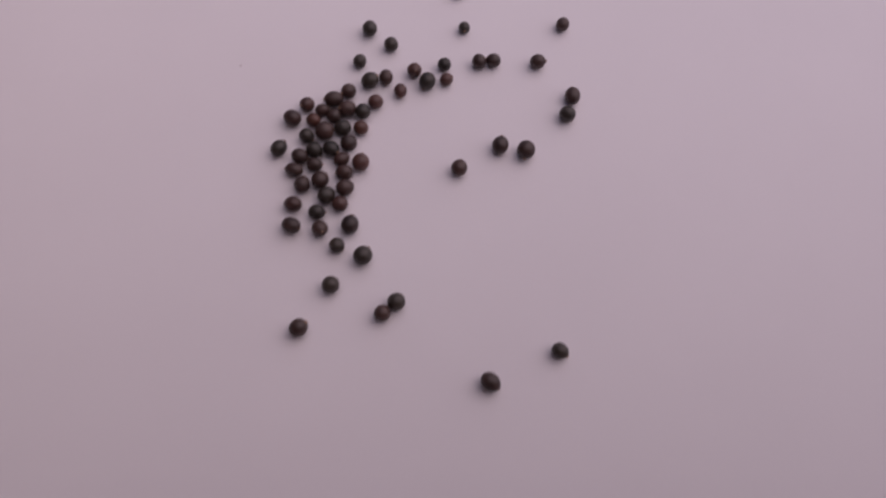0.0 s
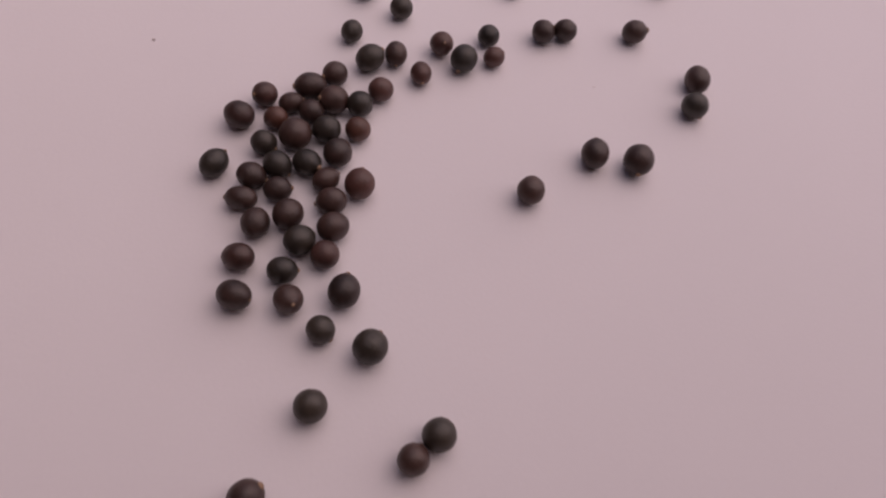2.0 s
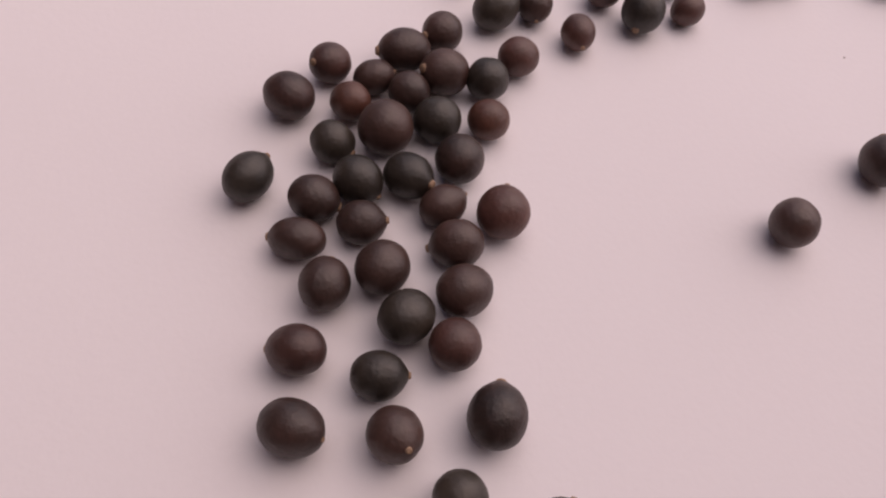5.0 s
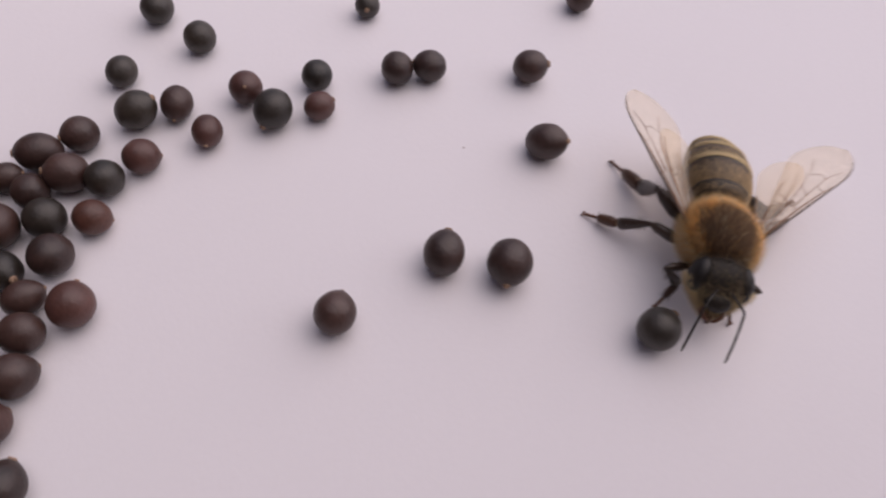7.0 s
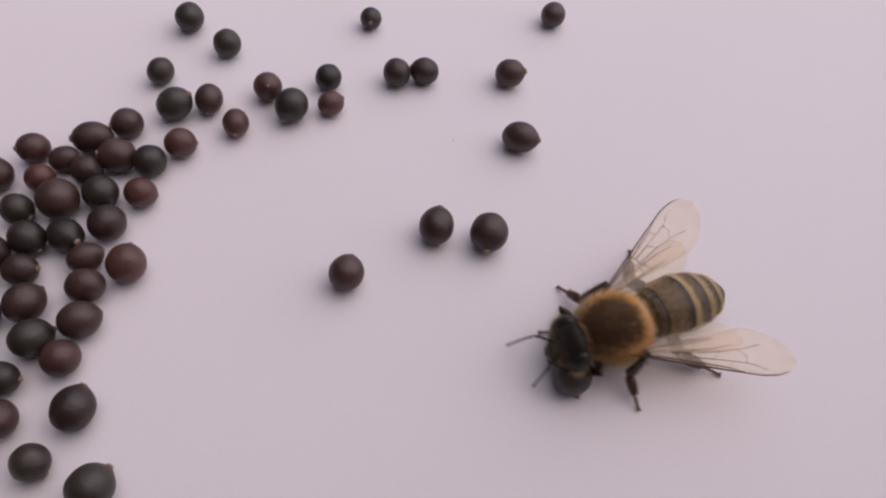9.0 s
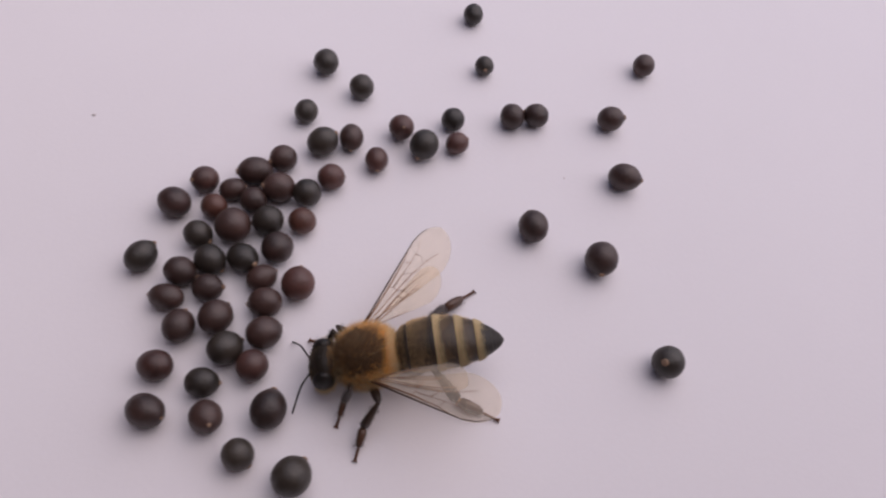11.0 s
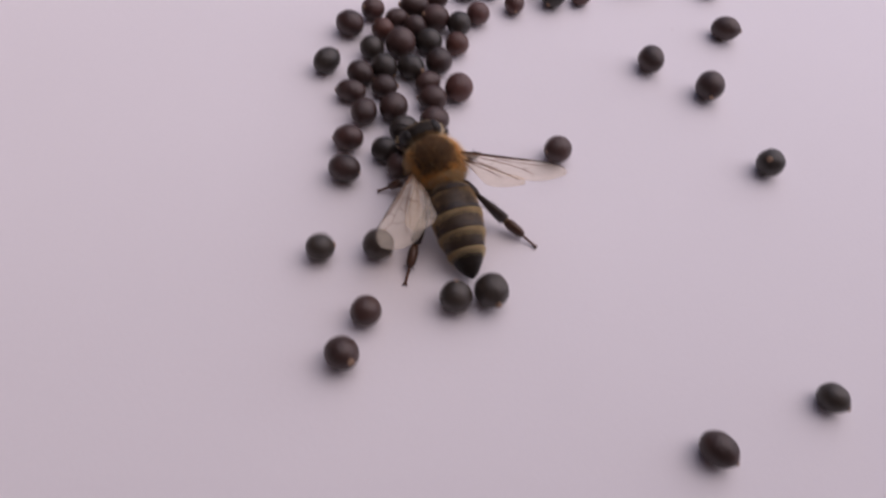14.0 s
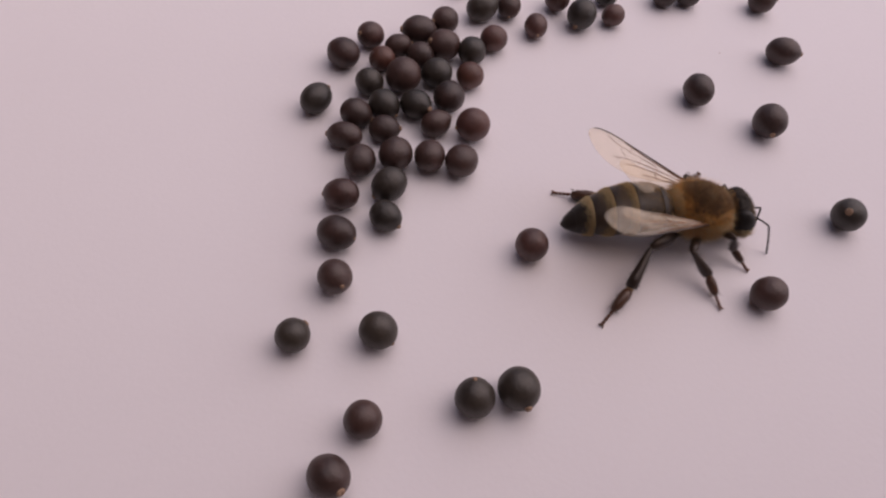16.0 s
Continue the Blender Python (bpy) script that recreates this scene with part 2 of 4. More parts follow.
seed("b", 7.17, 8.39, 2.28, 2.92, 190, 5)
seed("r", 3.34, 7.35, 2.10, 2.33, 217, 32)
seed("r", 1.43, 4.96, 2.36, 2.74, 150, -10)
seed("b", 5.57, 6.60, 1.81, 2.25, 12, 12)
seed("rr", 4.44, 4.82, 1.98, 2.20, 150, -40)
seed("b", 7.38, 5.58, 2.09, 2.23, 150, -20)
seed("b", 9.23, 6.80, 2.42, 2.70, 195, 25)
seed("g", 11.45, 6.51, 2.22, 2.39, 60, -30)
seed("rr", 11.32, 3.83, 2.08, 2.25, 10, -30)
seed("b", 6.18, 2.93, 2.72, 2.88, 90, -20)
seed("g", 8.75, 3.67, 2.34, 2.50, 180, -20)
seed("g", 3.65, 2.22, 2.10, 2.28, 330, -10)
seed("g", -0.12, 0.04, 2.15, 2.69, 55, 5)
seed("b", 9.73, 1.23, 2.39, 2.63, 70, -30)
seed("g", 4.91, -0.01, 2.25, 2.52, 320, -10)
seed("g", 7.26, 0.27, 2.20, 2.62, 325, 15)
seed("b", 2.94, -1.09, 2.17, 2.47, 350, -20)
seed("b", 5.09, -2.33, 2.04, 2.34, 0, 10)
seed("b", 8.84, -1.32, 1.93, 2.40, 28, 8)
pushed_42 = seed("r", 11.59, -1.83, 2.47, 2.62, 80, 20)
pushed_43 = seed("b", 9.40, -3.44, 2.22, 2.60, 180, -20)
seed("b", 2.33, -3.20, 1.95, 2.70, 170, -10)
seed("b", 3.63, -5.49, 2.22, 2.60, 80, -10)
seed("b", 6.08, -4.73, 2.39, 2.68, 60, -10)
pushed_47 = seed("b", 9.60, -5.83, 2.32, 2.65, 30, -10)
pushed_48 = seed("g", 7.09, -7.05, 2.31, 2.68, 40, -20)
pushed_49 = seed("r", 9.07, -8.28, 2.23, 2.37, 60, -30)
seed("r", 2.65, -8.49, 2.14, 2.64, 170, -20)
pushed_51 = seed("g", 5.94, -9.58, 2.07, 2.39, 0, 0)
seed("b", 2.64, -11.70, 2.27, 2.81, 335, 15)
pushed_53 = seed("b", 6.57, -12.03, 2.20, 2.48, 300, 40)
pushed_54 = seed("b", 10.62, -11.36, 2.42, 2.80, 80, 0)
pushed_55 = seed("g", 9.02, -14.37, 2.10, 2.20, 320, -30)
pushed_56 = seed("g", 12.62, -15.81, 2.55, 2.75, 60, -10)
pushed_57 = seed("g", 8.57, -20.05, 2.35, 2.45, 60, -10)
pushed_58 = seed("g", 17.36, -22.15, 2.38, 2.50, 60, -10)
pushed_59 = seed("b", 15.56, -23.73, 2.20, 2.32, 60, -10)
pushed_60 = seed("b", 4.81, -25.98, 2.35, 2.60, 35, 20)
seed("g", 38.95, -28.15, 2.07, 2.37, 320, 0)
seed("b", 29.77, -32.44, 2.30, 2.86, 320, 0)
seed("g", 25.37, 28.97, 1.87, 2.31, 90, 0)
pushed_16 = seed("b", 42.45, 10.48, 2.31, 2.85, 90, 0)
pushed_17 = seed("g", 41.53, 7.32, 2.39, 2.51, 315, -40)


# ---- dust on the paper ----
def speck(x, y, size):
    bm = bmesh.new()
    blob(bm, (0, 0, 0), (size, size * 0.7, size * 0.4), 8, 6, lambda q: 1 + 0.4 * noise.noise(q * 2 + Vector((x, y, 0))))
    ob = tagged(part("dust_speck", bm, SPECK, None), "tiny grey-brown speck of dust on white paper", "speck", "specks on the paper")
    ob.location = (x * MM, y * MM, size * 0.3 * MM)


for x, y, size in ((-7.2, 14.2, 0.17), (32.9, 10.2, 0.08)):
    speck(x, y, size)


# ---- the bee (millimetres in its own space: y ahead, x to its right, z up) ----
rng = random.Random(7)
bee = tagged(new("honey_bee"), "honey bee with golden-brown furry thorax and tan-banded dark abdomen", "bee")
bee.empty_display_size = 0.003

# thorax
SKIN = material("dark brown thorax", (0.055, 0.029, 0.016), 0.6, 0.3, 900, 0.3, 6000, 0.3)
TC, TR = Vector((0, 0, 2.6)), Vector((2.05, 2.25, 1.62))
bm = bmesh.new()
blob(bm, TC, TR * 0.93, 26, 18, lambda q: 1 + 0.03 * math.sin(3 * q.y) - 0.05 * max(0, q.y) ** 3)
blob(bm, (0, -1.60, 2.88), (1.05, 0.55, 0.58), 18, 10)
thorax = part("thorax", bm, SKIN, bee, "dark brown thorax under golden fur")


def fur(name, n, length, mat, keep, label, thick=0.022, lean=-0.12, stray=0.32):
    bm = bmesh.new()
    roots = []
    while len(roots) < n:
        q = Vector((rng.gauss(0, 1), rng.gauss(0, 1), rng.gauss(0, 1))).normalized()
        if keep(q) > rng.random():
            p = TC + Vector((q.x * TR.x, q.y * TR.y, q.z * TR.z)) * 0.92
            roots.append((p, Vector((q.x / TR.x, q.y / TR.y + lean, q.z / TR.z)).normalized()))
    hairs(bm, roots, rng, length, thick, stray)
    part(name, bm, mat, thorax, label)


def disc(q):
    """One in the middle of the back, nought at its rim."""
    rim = 1.0 + 0.35 * noise.noise(q * 3.1)
    return max(0.0, min(0.97, 1.5 * (rim + 0.06 - math.hypot(q.x / 1.02, (q.y - 0.30) / 1.12)))) if q.z > 0 else 0.0


fur("fur_collar", 9500, 0.74, GOLD, lambda q: (1.0 - disc(q)) * (1.0 if q.z < 0.55 or q.y < -0.5 else 0.2) if q.z > -0.45 and q.y < 0.75 else 0.0, "golden fur round the thorax", 0.0075, -0.12, 0.42)
fur("fur_back", 7000, 0.46, UMBER, lambda q: disc(q), "short dark brown fur on the back", 0.012)
fur("fur_nap", 3400, 0.44, BRONZE, lambda q: disc(q), "thin bronze hair leaning ahead over the back", 0.005, 0.45, 0.25)
fur("fur_waist", 3200, 0.60, STRAW, lambda q: 1.0 if q.y < -0.72 and q.z > -0.3 else 0.0, "pale fringe above the waist", 0.010)
fur("fur_side", 7500, 0.78, STRAW, lambda q: 1.0 if (abs(q.x) > 0.45 or q.y > 0.55) and -0.85 < q.z < 0.15 else 0.0, "pale straw fur on the flanks", 0.010)
fur("fur_wisps", 2800, 0.90, STRAW, lambda q: 1.0 if -0.6 < q.z < 0.5 else 0.1, "long pale stray hairs", 0.006)

# head: face down and ahead
bm = bmesh.new()
blob(bm, (0, 0, 0), (1.76, 0.90, 1.68), 28, 20, lambda q: (1.0 - 0.50 * max(0, -q.z) * abs(q.x) - 0.10 * max(0, q.z) ** 2) * (1 - 0.10 * max(0, q.y) * abs(q.x)))
blob(bm, (0, 0.66, -0.72), (0.74, 0.36, 0.62), 16, 12, lambda q: 1 - 0.15 * max(0, q.z))
head = part("head", bm, CHITIN, bee, "black triangular head")
HEAD = pose(0, 2.9 * MM, 2.32 * MM, 18, 0, 0)
head.matrix_basis = HEAD
for s in (-1, 1):
    bm = bmesh.new()
    blob(bm, (0, 0, 0), (0.60, 0.76, 1.08), 20, 16, lambda q: 1 - 0.14 * max(0, -q.z))
    bmesh.ops.rotate(bm, cent=(0, 0, 0), matrix=Matrix.Rotation(radians(-7 * s), 3, "Y"), verts=bm.verts)
    bmesh.ops.translate(bm, vec=(s * 1.20, 0.02, 0.26), verts=bm.verts)
    part("compound_eye", bm, EYE, head, "glossy black oval eye")
    bm = bmesh.new()
    tube(bm, [(s * 0.62, 0.35, -1.25), (s * 0.55, 0.5, -1.55), (s * 0.28, 0.5, -1.82), (s * 0.08, 0.48, -1.9)], [0.2, 0.19, 0.15, 0.06], 8, 0.6)
    part("mandible", bm, FOOT, head, "red-brown jaw")
for x, z in ((0, 1.42), (-0.26, 1.30), (0.26, 1.30)):
    bm = bmesh.new()
    blob(bm, (x, 0.30, z), (0.11, 0.11, 0.11), 8, 6)
    part("ocellus", bm, EYE, head)
bm = bmesh.new()
tube(bm, [(0, 0.2, -1.2), (0, 0.3, -1.7), (0, 0.2, -2.0), (0, 0.0, -2.1)], [0.3, 0.2, 0.14, 0.06], 8)
part("tongue_sheath", bm, FOOT, head, "short red-brown mouthpart")


def head_hair(name, n, length, thick, mat, label, pick):
    """Hair on the head; pick() gives a direction from the middle of the head, or None."""
    bm = bmesh.new()
    roots = []
    for i in range(n):
        q = pick(Vector((rng.gauss(0, 1), rng.gauss(0, 1), rng.gauss(0, 1))).normalized())
        if q:
            k = 1.0 - 0.50 * max(0, -q.z) * abs(q.x) - 0.10 * max(0, q.z) ** 2
            roots.append((Vector((q.x * 1.66, q.y * 0.88, q.z * 1.68)) * k, (q + Vector((0, 0.3, 0))).normalized()))
    hairs(bm, roots, rng, length, thick)
    part(name, bm, mat, head, label)


head_hair("face_hair", 17000, 0.32, 0.009, STRAW, "straw-coloured hair on the lower face", lambda q: q if q.y > 0.1 and abs(q.x) < 0.75 and q.z < -0.30 + rng.gauss(0, 0.22) else None)
head_hair("cheek_hair", 14000, 0.54, 0.009, STRAW, "pale hair fringing the cheeks and jaw", lambda q: q if q.z < 0.1 and q.y < 0.5 else None)
head_hair("crown_hair", 7000, 0.32, 0.008, SABLE, "black-brown hair on the crown", lambda q: q if q.z > 0.2 and abs(q.x) < 0.74 else None)
head_hair("brow_hair", 15000, 0.26, 0.007, DRAB, "grey-brown hair between the eyes", lambda q: q if q.y > 0 and abs(q.x) < 0.72 and q.z < 0.45 + rng.gauss(0, 0.2) else None)
head_hair("nape_hair", 3600, 0.40, 0.008, BRONZE, "bronze hair behind the head", lambda q: q if q.y < -0.25 and q.z > -0.5 else None)
FEELERS = {}
for s in (-1, 1):
    bm = bmesh.new()
    tube(bm, [(0, 0, 0), (0.04 * s, 0.3, 0.05), (0.12 * s, 0.8, 0.12), (0.2 * s, 1.25, 0.10), (0.22 * s, 1.38, 0.02)], [0.085, 0.07, 0.065, 0.07, 0.065], 8)
    pts = [(0.22 * s, 1.36, 0.03)]
    for i in range(1, 11):
        pts.append((0.22 * s + 0.035 * s * i, 1.36 + 0.15 * i, 0.03 - 0.20 * i - 0.004 * i * i))
    tube(bm, pts, [0.062 + 0.010 * (i % 2) for i in range(10)] + [0.035], 8)
    FEELERS[s] = part("antenna", bm, CHITIN, head, "black elbowed antenna")
    FEELERS[s].matrix_basis = pose(s * 0.32 * MM, 0.80 * MM, -0.05 * MM, -35, 0, -22 * s)

# abdomen: overlapping plates with pale bands
LONG = 7.65
PROFILE = ((0, 0.30), (0.03, 0.95), (0.09, 1.5), (0.2, 1.78), (0.38, 1.90), (0.55, 1.81), (0.7, 1.52), (0.82, 1.20), (0.91, 0.82), (0.965, 0.48), (1.0, 0.08))


def girth(s):
    return float(np.interp(s, [p[0] for p in PROFILE], [p[1] for p in PROFILE]))


def hoop(s, k, n=28):
    r = girth(s) * k
    c = Vector((0, -LONG * s, 0.35 * math.sin(math.pi * s) - 1.0 * s ** 1.6))
    return [c + Vector((r * math.cos(a), 0, r * 0.82 * math.sin(a))) for a in (2 * math.pi * i / n for i in range(n))]


CUTS = (0.0, 0.14, 0.37, 0.56, 0.73, 0.88, 1.0)
bm = bmesh.new()
skin(bm, [hoop(0.01 + 0.97 * i / 16, 0.93) for i in range(17)])
abdomen = part("abdomen", bm, CHITIN, bee, "tapering dark abdomen with tan bands")
for i in range(6):
    a, b = CUTS[i], CUTS[i + 1]
    bm = bmesh.new()
    rings = [hoop(a + (b - a) * j / 7, 0.965 + 0.045 * j / 7) for j in range(8)]
    if i < 5:
        rings.append(hoop(b + 0.012, 1.012))
        rings.append(hoop(b + 0.010, 0.955))
    skin(bm, rings)
    part("tergite", bm, CHITIN if i > 3 else TERGITE, abdomen)
    if 1 < i < 5:
        bm = bmesh.new()
        w = (0, 0.026, 0.046, 0.054, 0.048)[i]
        skin(bm, [hoop(a + 0.011, 0.97), hoop(a + 0.012, 0.988), hoop(a + 0.012 + w * 0.34, 0.988), hoop(a + 0.012 + w * 0.5, 0.965)])
        roots = []
        for j in range(8000):
            an, s = rng.uniform(0, 2 * math.pi), a + 0.014 + abs(rng.gauss(0, 0.62)) * w
            q = Vector((math.cos(an), -0.35, 0.82 * math.sin(an)))
            r = girth(s) * 0.99
            roots.append((Vector((r * math.cos(an), -LONG * s, r * 0.82 * math.sin(an) + 0.35 * math.sin(math.pi * s) - 1.0 * s ** 1.6)), q.normalized()))
        hairs(bm, roots, rng, 0.16, 0.010, 0.4)
        part("hair_band", bm, STRAW, abdomen, "band of pale tan hair")
bm = bmesh.new()
roots = []
for j in range(25000):
    an, s = rng.uniform(-0.5, math.pi + 0.5), rng.uniform(0.0, 0.80)
    cut = max(c for c in CUTS if c <= s)
    nxt = min(c for c in CUTS if c > s)
    if rng.random() > (1.15 - 1.35 * s) * (1.0 if s < 0.03 or s > 0.10 else 0.55) * max(0.02, min(1.0, 2.9 - 2.9 * (s - cut) / (nxt - cut))):
        continue
    r = girth(s) * 0.985
    roots.append((Vector((r * math.cos(an), -LONG * s, r * 0.82 * math.sin(an) + 0.35 * math.sin(math.pi * s) - 1.0 * s ** 1.6)), Vector((0.92 * math.cos(an), -0.5, 0.92 * math.sin(an))).normalized()))
hairs(bm, roots, rng, 0.21, 0.0055, 0.18)
part("down", bm, TAN, abdomen, "pale tan down leaning back over the plates")
WAIST = (0, -1.9, 2.6)


# wings: leading edge towards +y for the right pair, mirrored for the left
def wing_edge(long, wide, front, k):
    """Outline of a wing from its hinge; front is the share of the width ahead of the axis."""
    def rise(s, peak, power):
        return (s / peak) ** power if s < peak else math.sqrt(max(0.0, 1 - ((s - peak) / (1 - peak)) ** 2))

    steps = [math.sin(0.5 * math.pi * i / k) for i in range(k + 1)]
    pts = [(long * s, front * wide * rise(s, 0.80, 0.95)) for s in steps]
    pts += [(long * s, -(1 - front) * wide * rise(s, 0.68, 0.85)) for s in reversed(steps)]
    return pts


def wing(name, side, long, wide, front, veins, label):
    bm = bmesh.new()
    k = 26
    pts = wing_edge(long, wide, front, k)
    fwd, aft = pts[:k + 1], pts[k + 1:][::-1]
    top, low = [], []
    for (x, y0), (_, y1) in zip(fwd, aft):
        wave = 0.10 * math.sin(x * 1.3) * x / long
        row = [(x, side * (y1 + (y0 - y1) * j / 6), 0.06 * math.sin(j * 2.1 + x) + wave) for j in range(7)]
        top.append([bm.verts.new((a, b, c + 0.012)) for a, b, c in row])
        low.append([bm.verts.new((a, b, c - 0.012)) for a, b, c in row])
    for i in range(k):
        for j in range(6):
            bm.faces.new((top[i][j], top[i + 1][j], top[i + 1][j + 1], top[i][j + 1]))
            bm.faces.new((low[i][j], low[i][j + 1], low[i + 1][j + 1], low[i + 1][j]))
        for j, q in ((0, 1), (6, -1)):
            bm.faces.new((top[i][j], low[i][j], low[i + 1][j], top[i + 1][j])[::q])
    bmesh.ops.remove_doubles(bm, verts=bm.verts, dist=0.004)
    ob = part(name, bm, WING, bee, label)
    for r0, r1, line in veins:
        bm = bmesh.new()
        path = [(long * a, side * wide * b, 0.03) for a, b in line]
        tube(bm, path, [0.95 * r0 + 0.95 * (r1 - r0) * i / (len(path) - 1) for i in range(len(path))], 6)
        part("vein", bm, RIB if r0 > 0.07 else VEIN, ob)
    return ob


FORE = (
    (0.080, 0.026, ((0.0, 0.0), (0.1, 0.04), (0.25, 0.105), (0.45, 0.19), (0.62, 0.26), (0.78, 0.325), (0.88, 0.30), (0.94, 0.23))),
    (0.066, 0.022, ((0.02, -0.02), (0.2, 0.03), (0.4, 0.10), (0.58, 0.19), (0.68, 0.27))),
    (0.034, 0.018, ((0.02, -0.05), (0.2, -0.08), (0.38, -0.10), (0.55, -0.14), (0.7, -0.22), (0.8, -0.32))),
    (0.034, 0.018, ((0.02, -0.06), (0.18, -0.20), (0.36, -0.34), (0.52, -0.42))),
    (0.026, 0.015, ((0.36, 0.09), (0.38, 0.0), (0.37, -0.10))),
    (0.026, 0.015, ((0.38, 0.0), (0.5, 0.03), (0.62, 0.05), (0.74, 0.10), (0.82, 0.22))),
    (0.023, 0.014, ((0.5, 0.03), (0.53, -0.06), (0.55, -0.14))),
    (0.023, 0.014, ((0.62, 0.05), (0.60, 0.13), (0.60, 0.2))),
    (0.023, 0.014, ((0.70, 0.08), (0.71, -0.06), (0.66, -0.19))),
    (0.023, 0.014, ((0.37, -0.10), (0.40, -0.22), (0.40, -0.36))),
)
HIND = (
    (0.06, 0.03, ((0.0, 0.0), (0.2, 0.05), (0.45, 0.14), (0.7, 0.16), (0.9, 0.10))),
    (0.04, 0.02, ((0.02, -0.03), (0.25, -0.05), (0.5, -0.06), (0.7, -0.12))),
    (0.04, 0.02, ((0.02, -0.05), (0.2, -0.22), (0.42, -0.42))),
    (0.03, 0.02, ((0.45, 0.14), (0.47, 0.03), (0.46, -0.06))),
)
FORE_LONG = 9.8
WINGS = {}
for s in (-1, 1):
    WINGS["fore", s] = wing("forewing", s, FORE_LONG, 3.2, 0.34, FORE, "clear amber-tinted forewing with brown veins")
    WINGS["hind", s] = wing("hindwing", s, 6.6, 2.3, 0.30, HIND, "small clear hindwing")

# legs: thigh, shin and foot
LEGS = {}
SIZES = {"F": (2.2, 1.9, 2.0), "M": (2.6, 2.2, 2.4), "H": (3.1, 3.2, 3.3)}
HIPS = {"F": (0.75, 1.25, 1.5), "M": (1.0, 0.1, 1.3), "H": (1.05, -1.1, 1.4)}
STOUT = {"F": 0.72, "M": 0.98, "H": 1.25}


def bristles(bm, n, x0, x1, r, length, thick=0.010):
    """Short stiff hairs round a limb that lies along x."""
    roots = []
    for i in range(n):
        an = rng.uniform(0, 2 * math.pi)
        q = Vector((0, math.cos(an), math.sin(an)))
        roots.append((Vector((rng.uniform(x0, x1), 0, 0)) + q * r, (q + Vector((0.8, 0, 0))).normalized()))
    hairs(bm, roots, rng, length, thick)


for side in "LR":
    for k in "FMH":
        a, b, c = SIZES[k]
        w = STOUT[k]
        bm = bmesh.new()
        tube(bm, [(0, 0, 0), (0.10 * a, 0, 0), (0.17 * a, 0, 0), (0.22 * a, 0, 0), (0.5 * a, 0, 0), (0.82 * a, 0, 0), (0.96 * a, 0, 0), (a * 1.02, 0, 0)], [0.24, 0.30, 0.26, 0.22 * w, 0.40 * w, 0.34 * w, 0.22 * w, 0.07], 12, 0.85)
        bristles(bm, 110, 0.2 * a, 0.95 * a, 0.26 * w, 0.26)
        thigh = part("leg", bm, SHIN, bee, "jointed dark brown leg")
        bm = bmesh.new()
        tube(bm, [(-0.06, 0, 0), (0.03 * b, 0, 0), (0.12 * b, 0, 0), (0.4 * b, 0, 0), (0.75 * b, 0, 0), (0.93 * b, 0, 0), (0.98 * b, 0, 0)], [0.10, 0.18 * w, 0.20 * w, 0.30 * w, 0.40 * w, 0.41 * w, 0.16], 12, 0.80)
        bristles(bm, 130, 0.15 * b, 0.98 * b, 0.32 * w, 0.30)
        shin = part("shin", bm, SHIN, thigh)
        bm = bmesh.new()
        tube(bm, [(b - 0.12, 0, 0), (b - 0.05, 0, 0), (b + 0.05, 0, 0), (b + 0.11, 0, 0)], [0.12, 0.24 * w, 0.23 * w, 0.10], 10, 0.9)
        ring = part("ankle_joint", bm, JOINT, thigh, "pale ring at the ankle")
        bm = bmesh.new()
        q = 0.58
        tube(bm, [(0.02, 0, 0), (0.05 * c, 0, 0), (0.2 * c, 0, 0), (0.45 * c, 0, 0), (0.55 * c, 0, 0), (q * c, 0, 0)], [0.10, 0.32 * w, 0.40 * w, 0.34 * w, 0.24 * w, 0.07], 12, 0.78)
        bristles(bm, 110, 0.08 * c, q * c, 0.3 * w, 0.22)
        basal = part("basal_joint", bm, BASAL, thigh, "flattened brown first foot joint")
        bm = bmesh.new()
        for i in range(4):
            x0, x1 = (q + 0.085 * i) * c, (q + 0.085 * (i + 1)) * c
            tube(bm, [(x0, 0, 0), (x0 + 0.05, 0, 0), (x1 - 0.05, 0, 0), (x1, 0, 0)], [0.05, 0.085, 0.135 - 0.008 * i, 0.06], 8)
        tube(bm, [(0.91 * c, 0, 0), (0.94 * c, 0, 0.02), (0.97 * c, 0, 0.02), (0.98 * c, 0, 0)], [0.05, 0.10, 0.09, 0.03], 8)
        for v in (-1, 1):
            tube(bm, [(0.93 * c, 0.03 * v, 0.02), (0.97 * c, 0.14 * v, 0.05), (c, 0.18 * v, -0.04)], [0.06, 0.05, 0.012], 6)
        bristles(bm, 36, q * c, 0.92 * c, 0.08, 0.16)
        foot = part("foot", bm, FOOT, thigh, "red-brown foot with two claws")
        LEGS[side + k] = (thigh, (shin, ring), (basal, foot))


# ---- how the bee moves, and the paths of the seeds that it pushes ----
def glide(rows, t, i):
    """Smooth value of column i of rows at t."""
    ts = [r[0] for r in rows]
    k = max(0, min(len(ts) - 2, int(np.searchsorted(ts, t, side="right")) - 1))
    h = ts[k + 1] - ts[k]
    u = max(0.0, min(1.0, (t - ts[k]) / h))

    def slope(j):
        if j <= 0 or j >= len(ts) - 1:
            return 0.0
        a = (rows[j][i] - rows[j - 1][i]) / (ts[j] - ts[j - 1])
        b = (rows[j + 1][i] - rows[j][i]) / (ts[j + 1] - ts[j])
        return 0.0 if a * b <= 0 else 2 * a * b / (a + b)

    a, b = rows[k][i], rows[k + 1][i]
    return (2 * u ** 3 - 3 * u * u + 1) * a + (u ** 3 - 2 * u * u + u) * h * slope(k) + (3 * u * u - 2 * u ** 3) * b + (u ** 3 - u * u) * h * slope(k + 1)


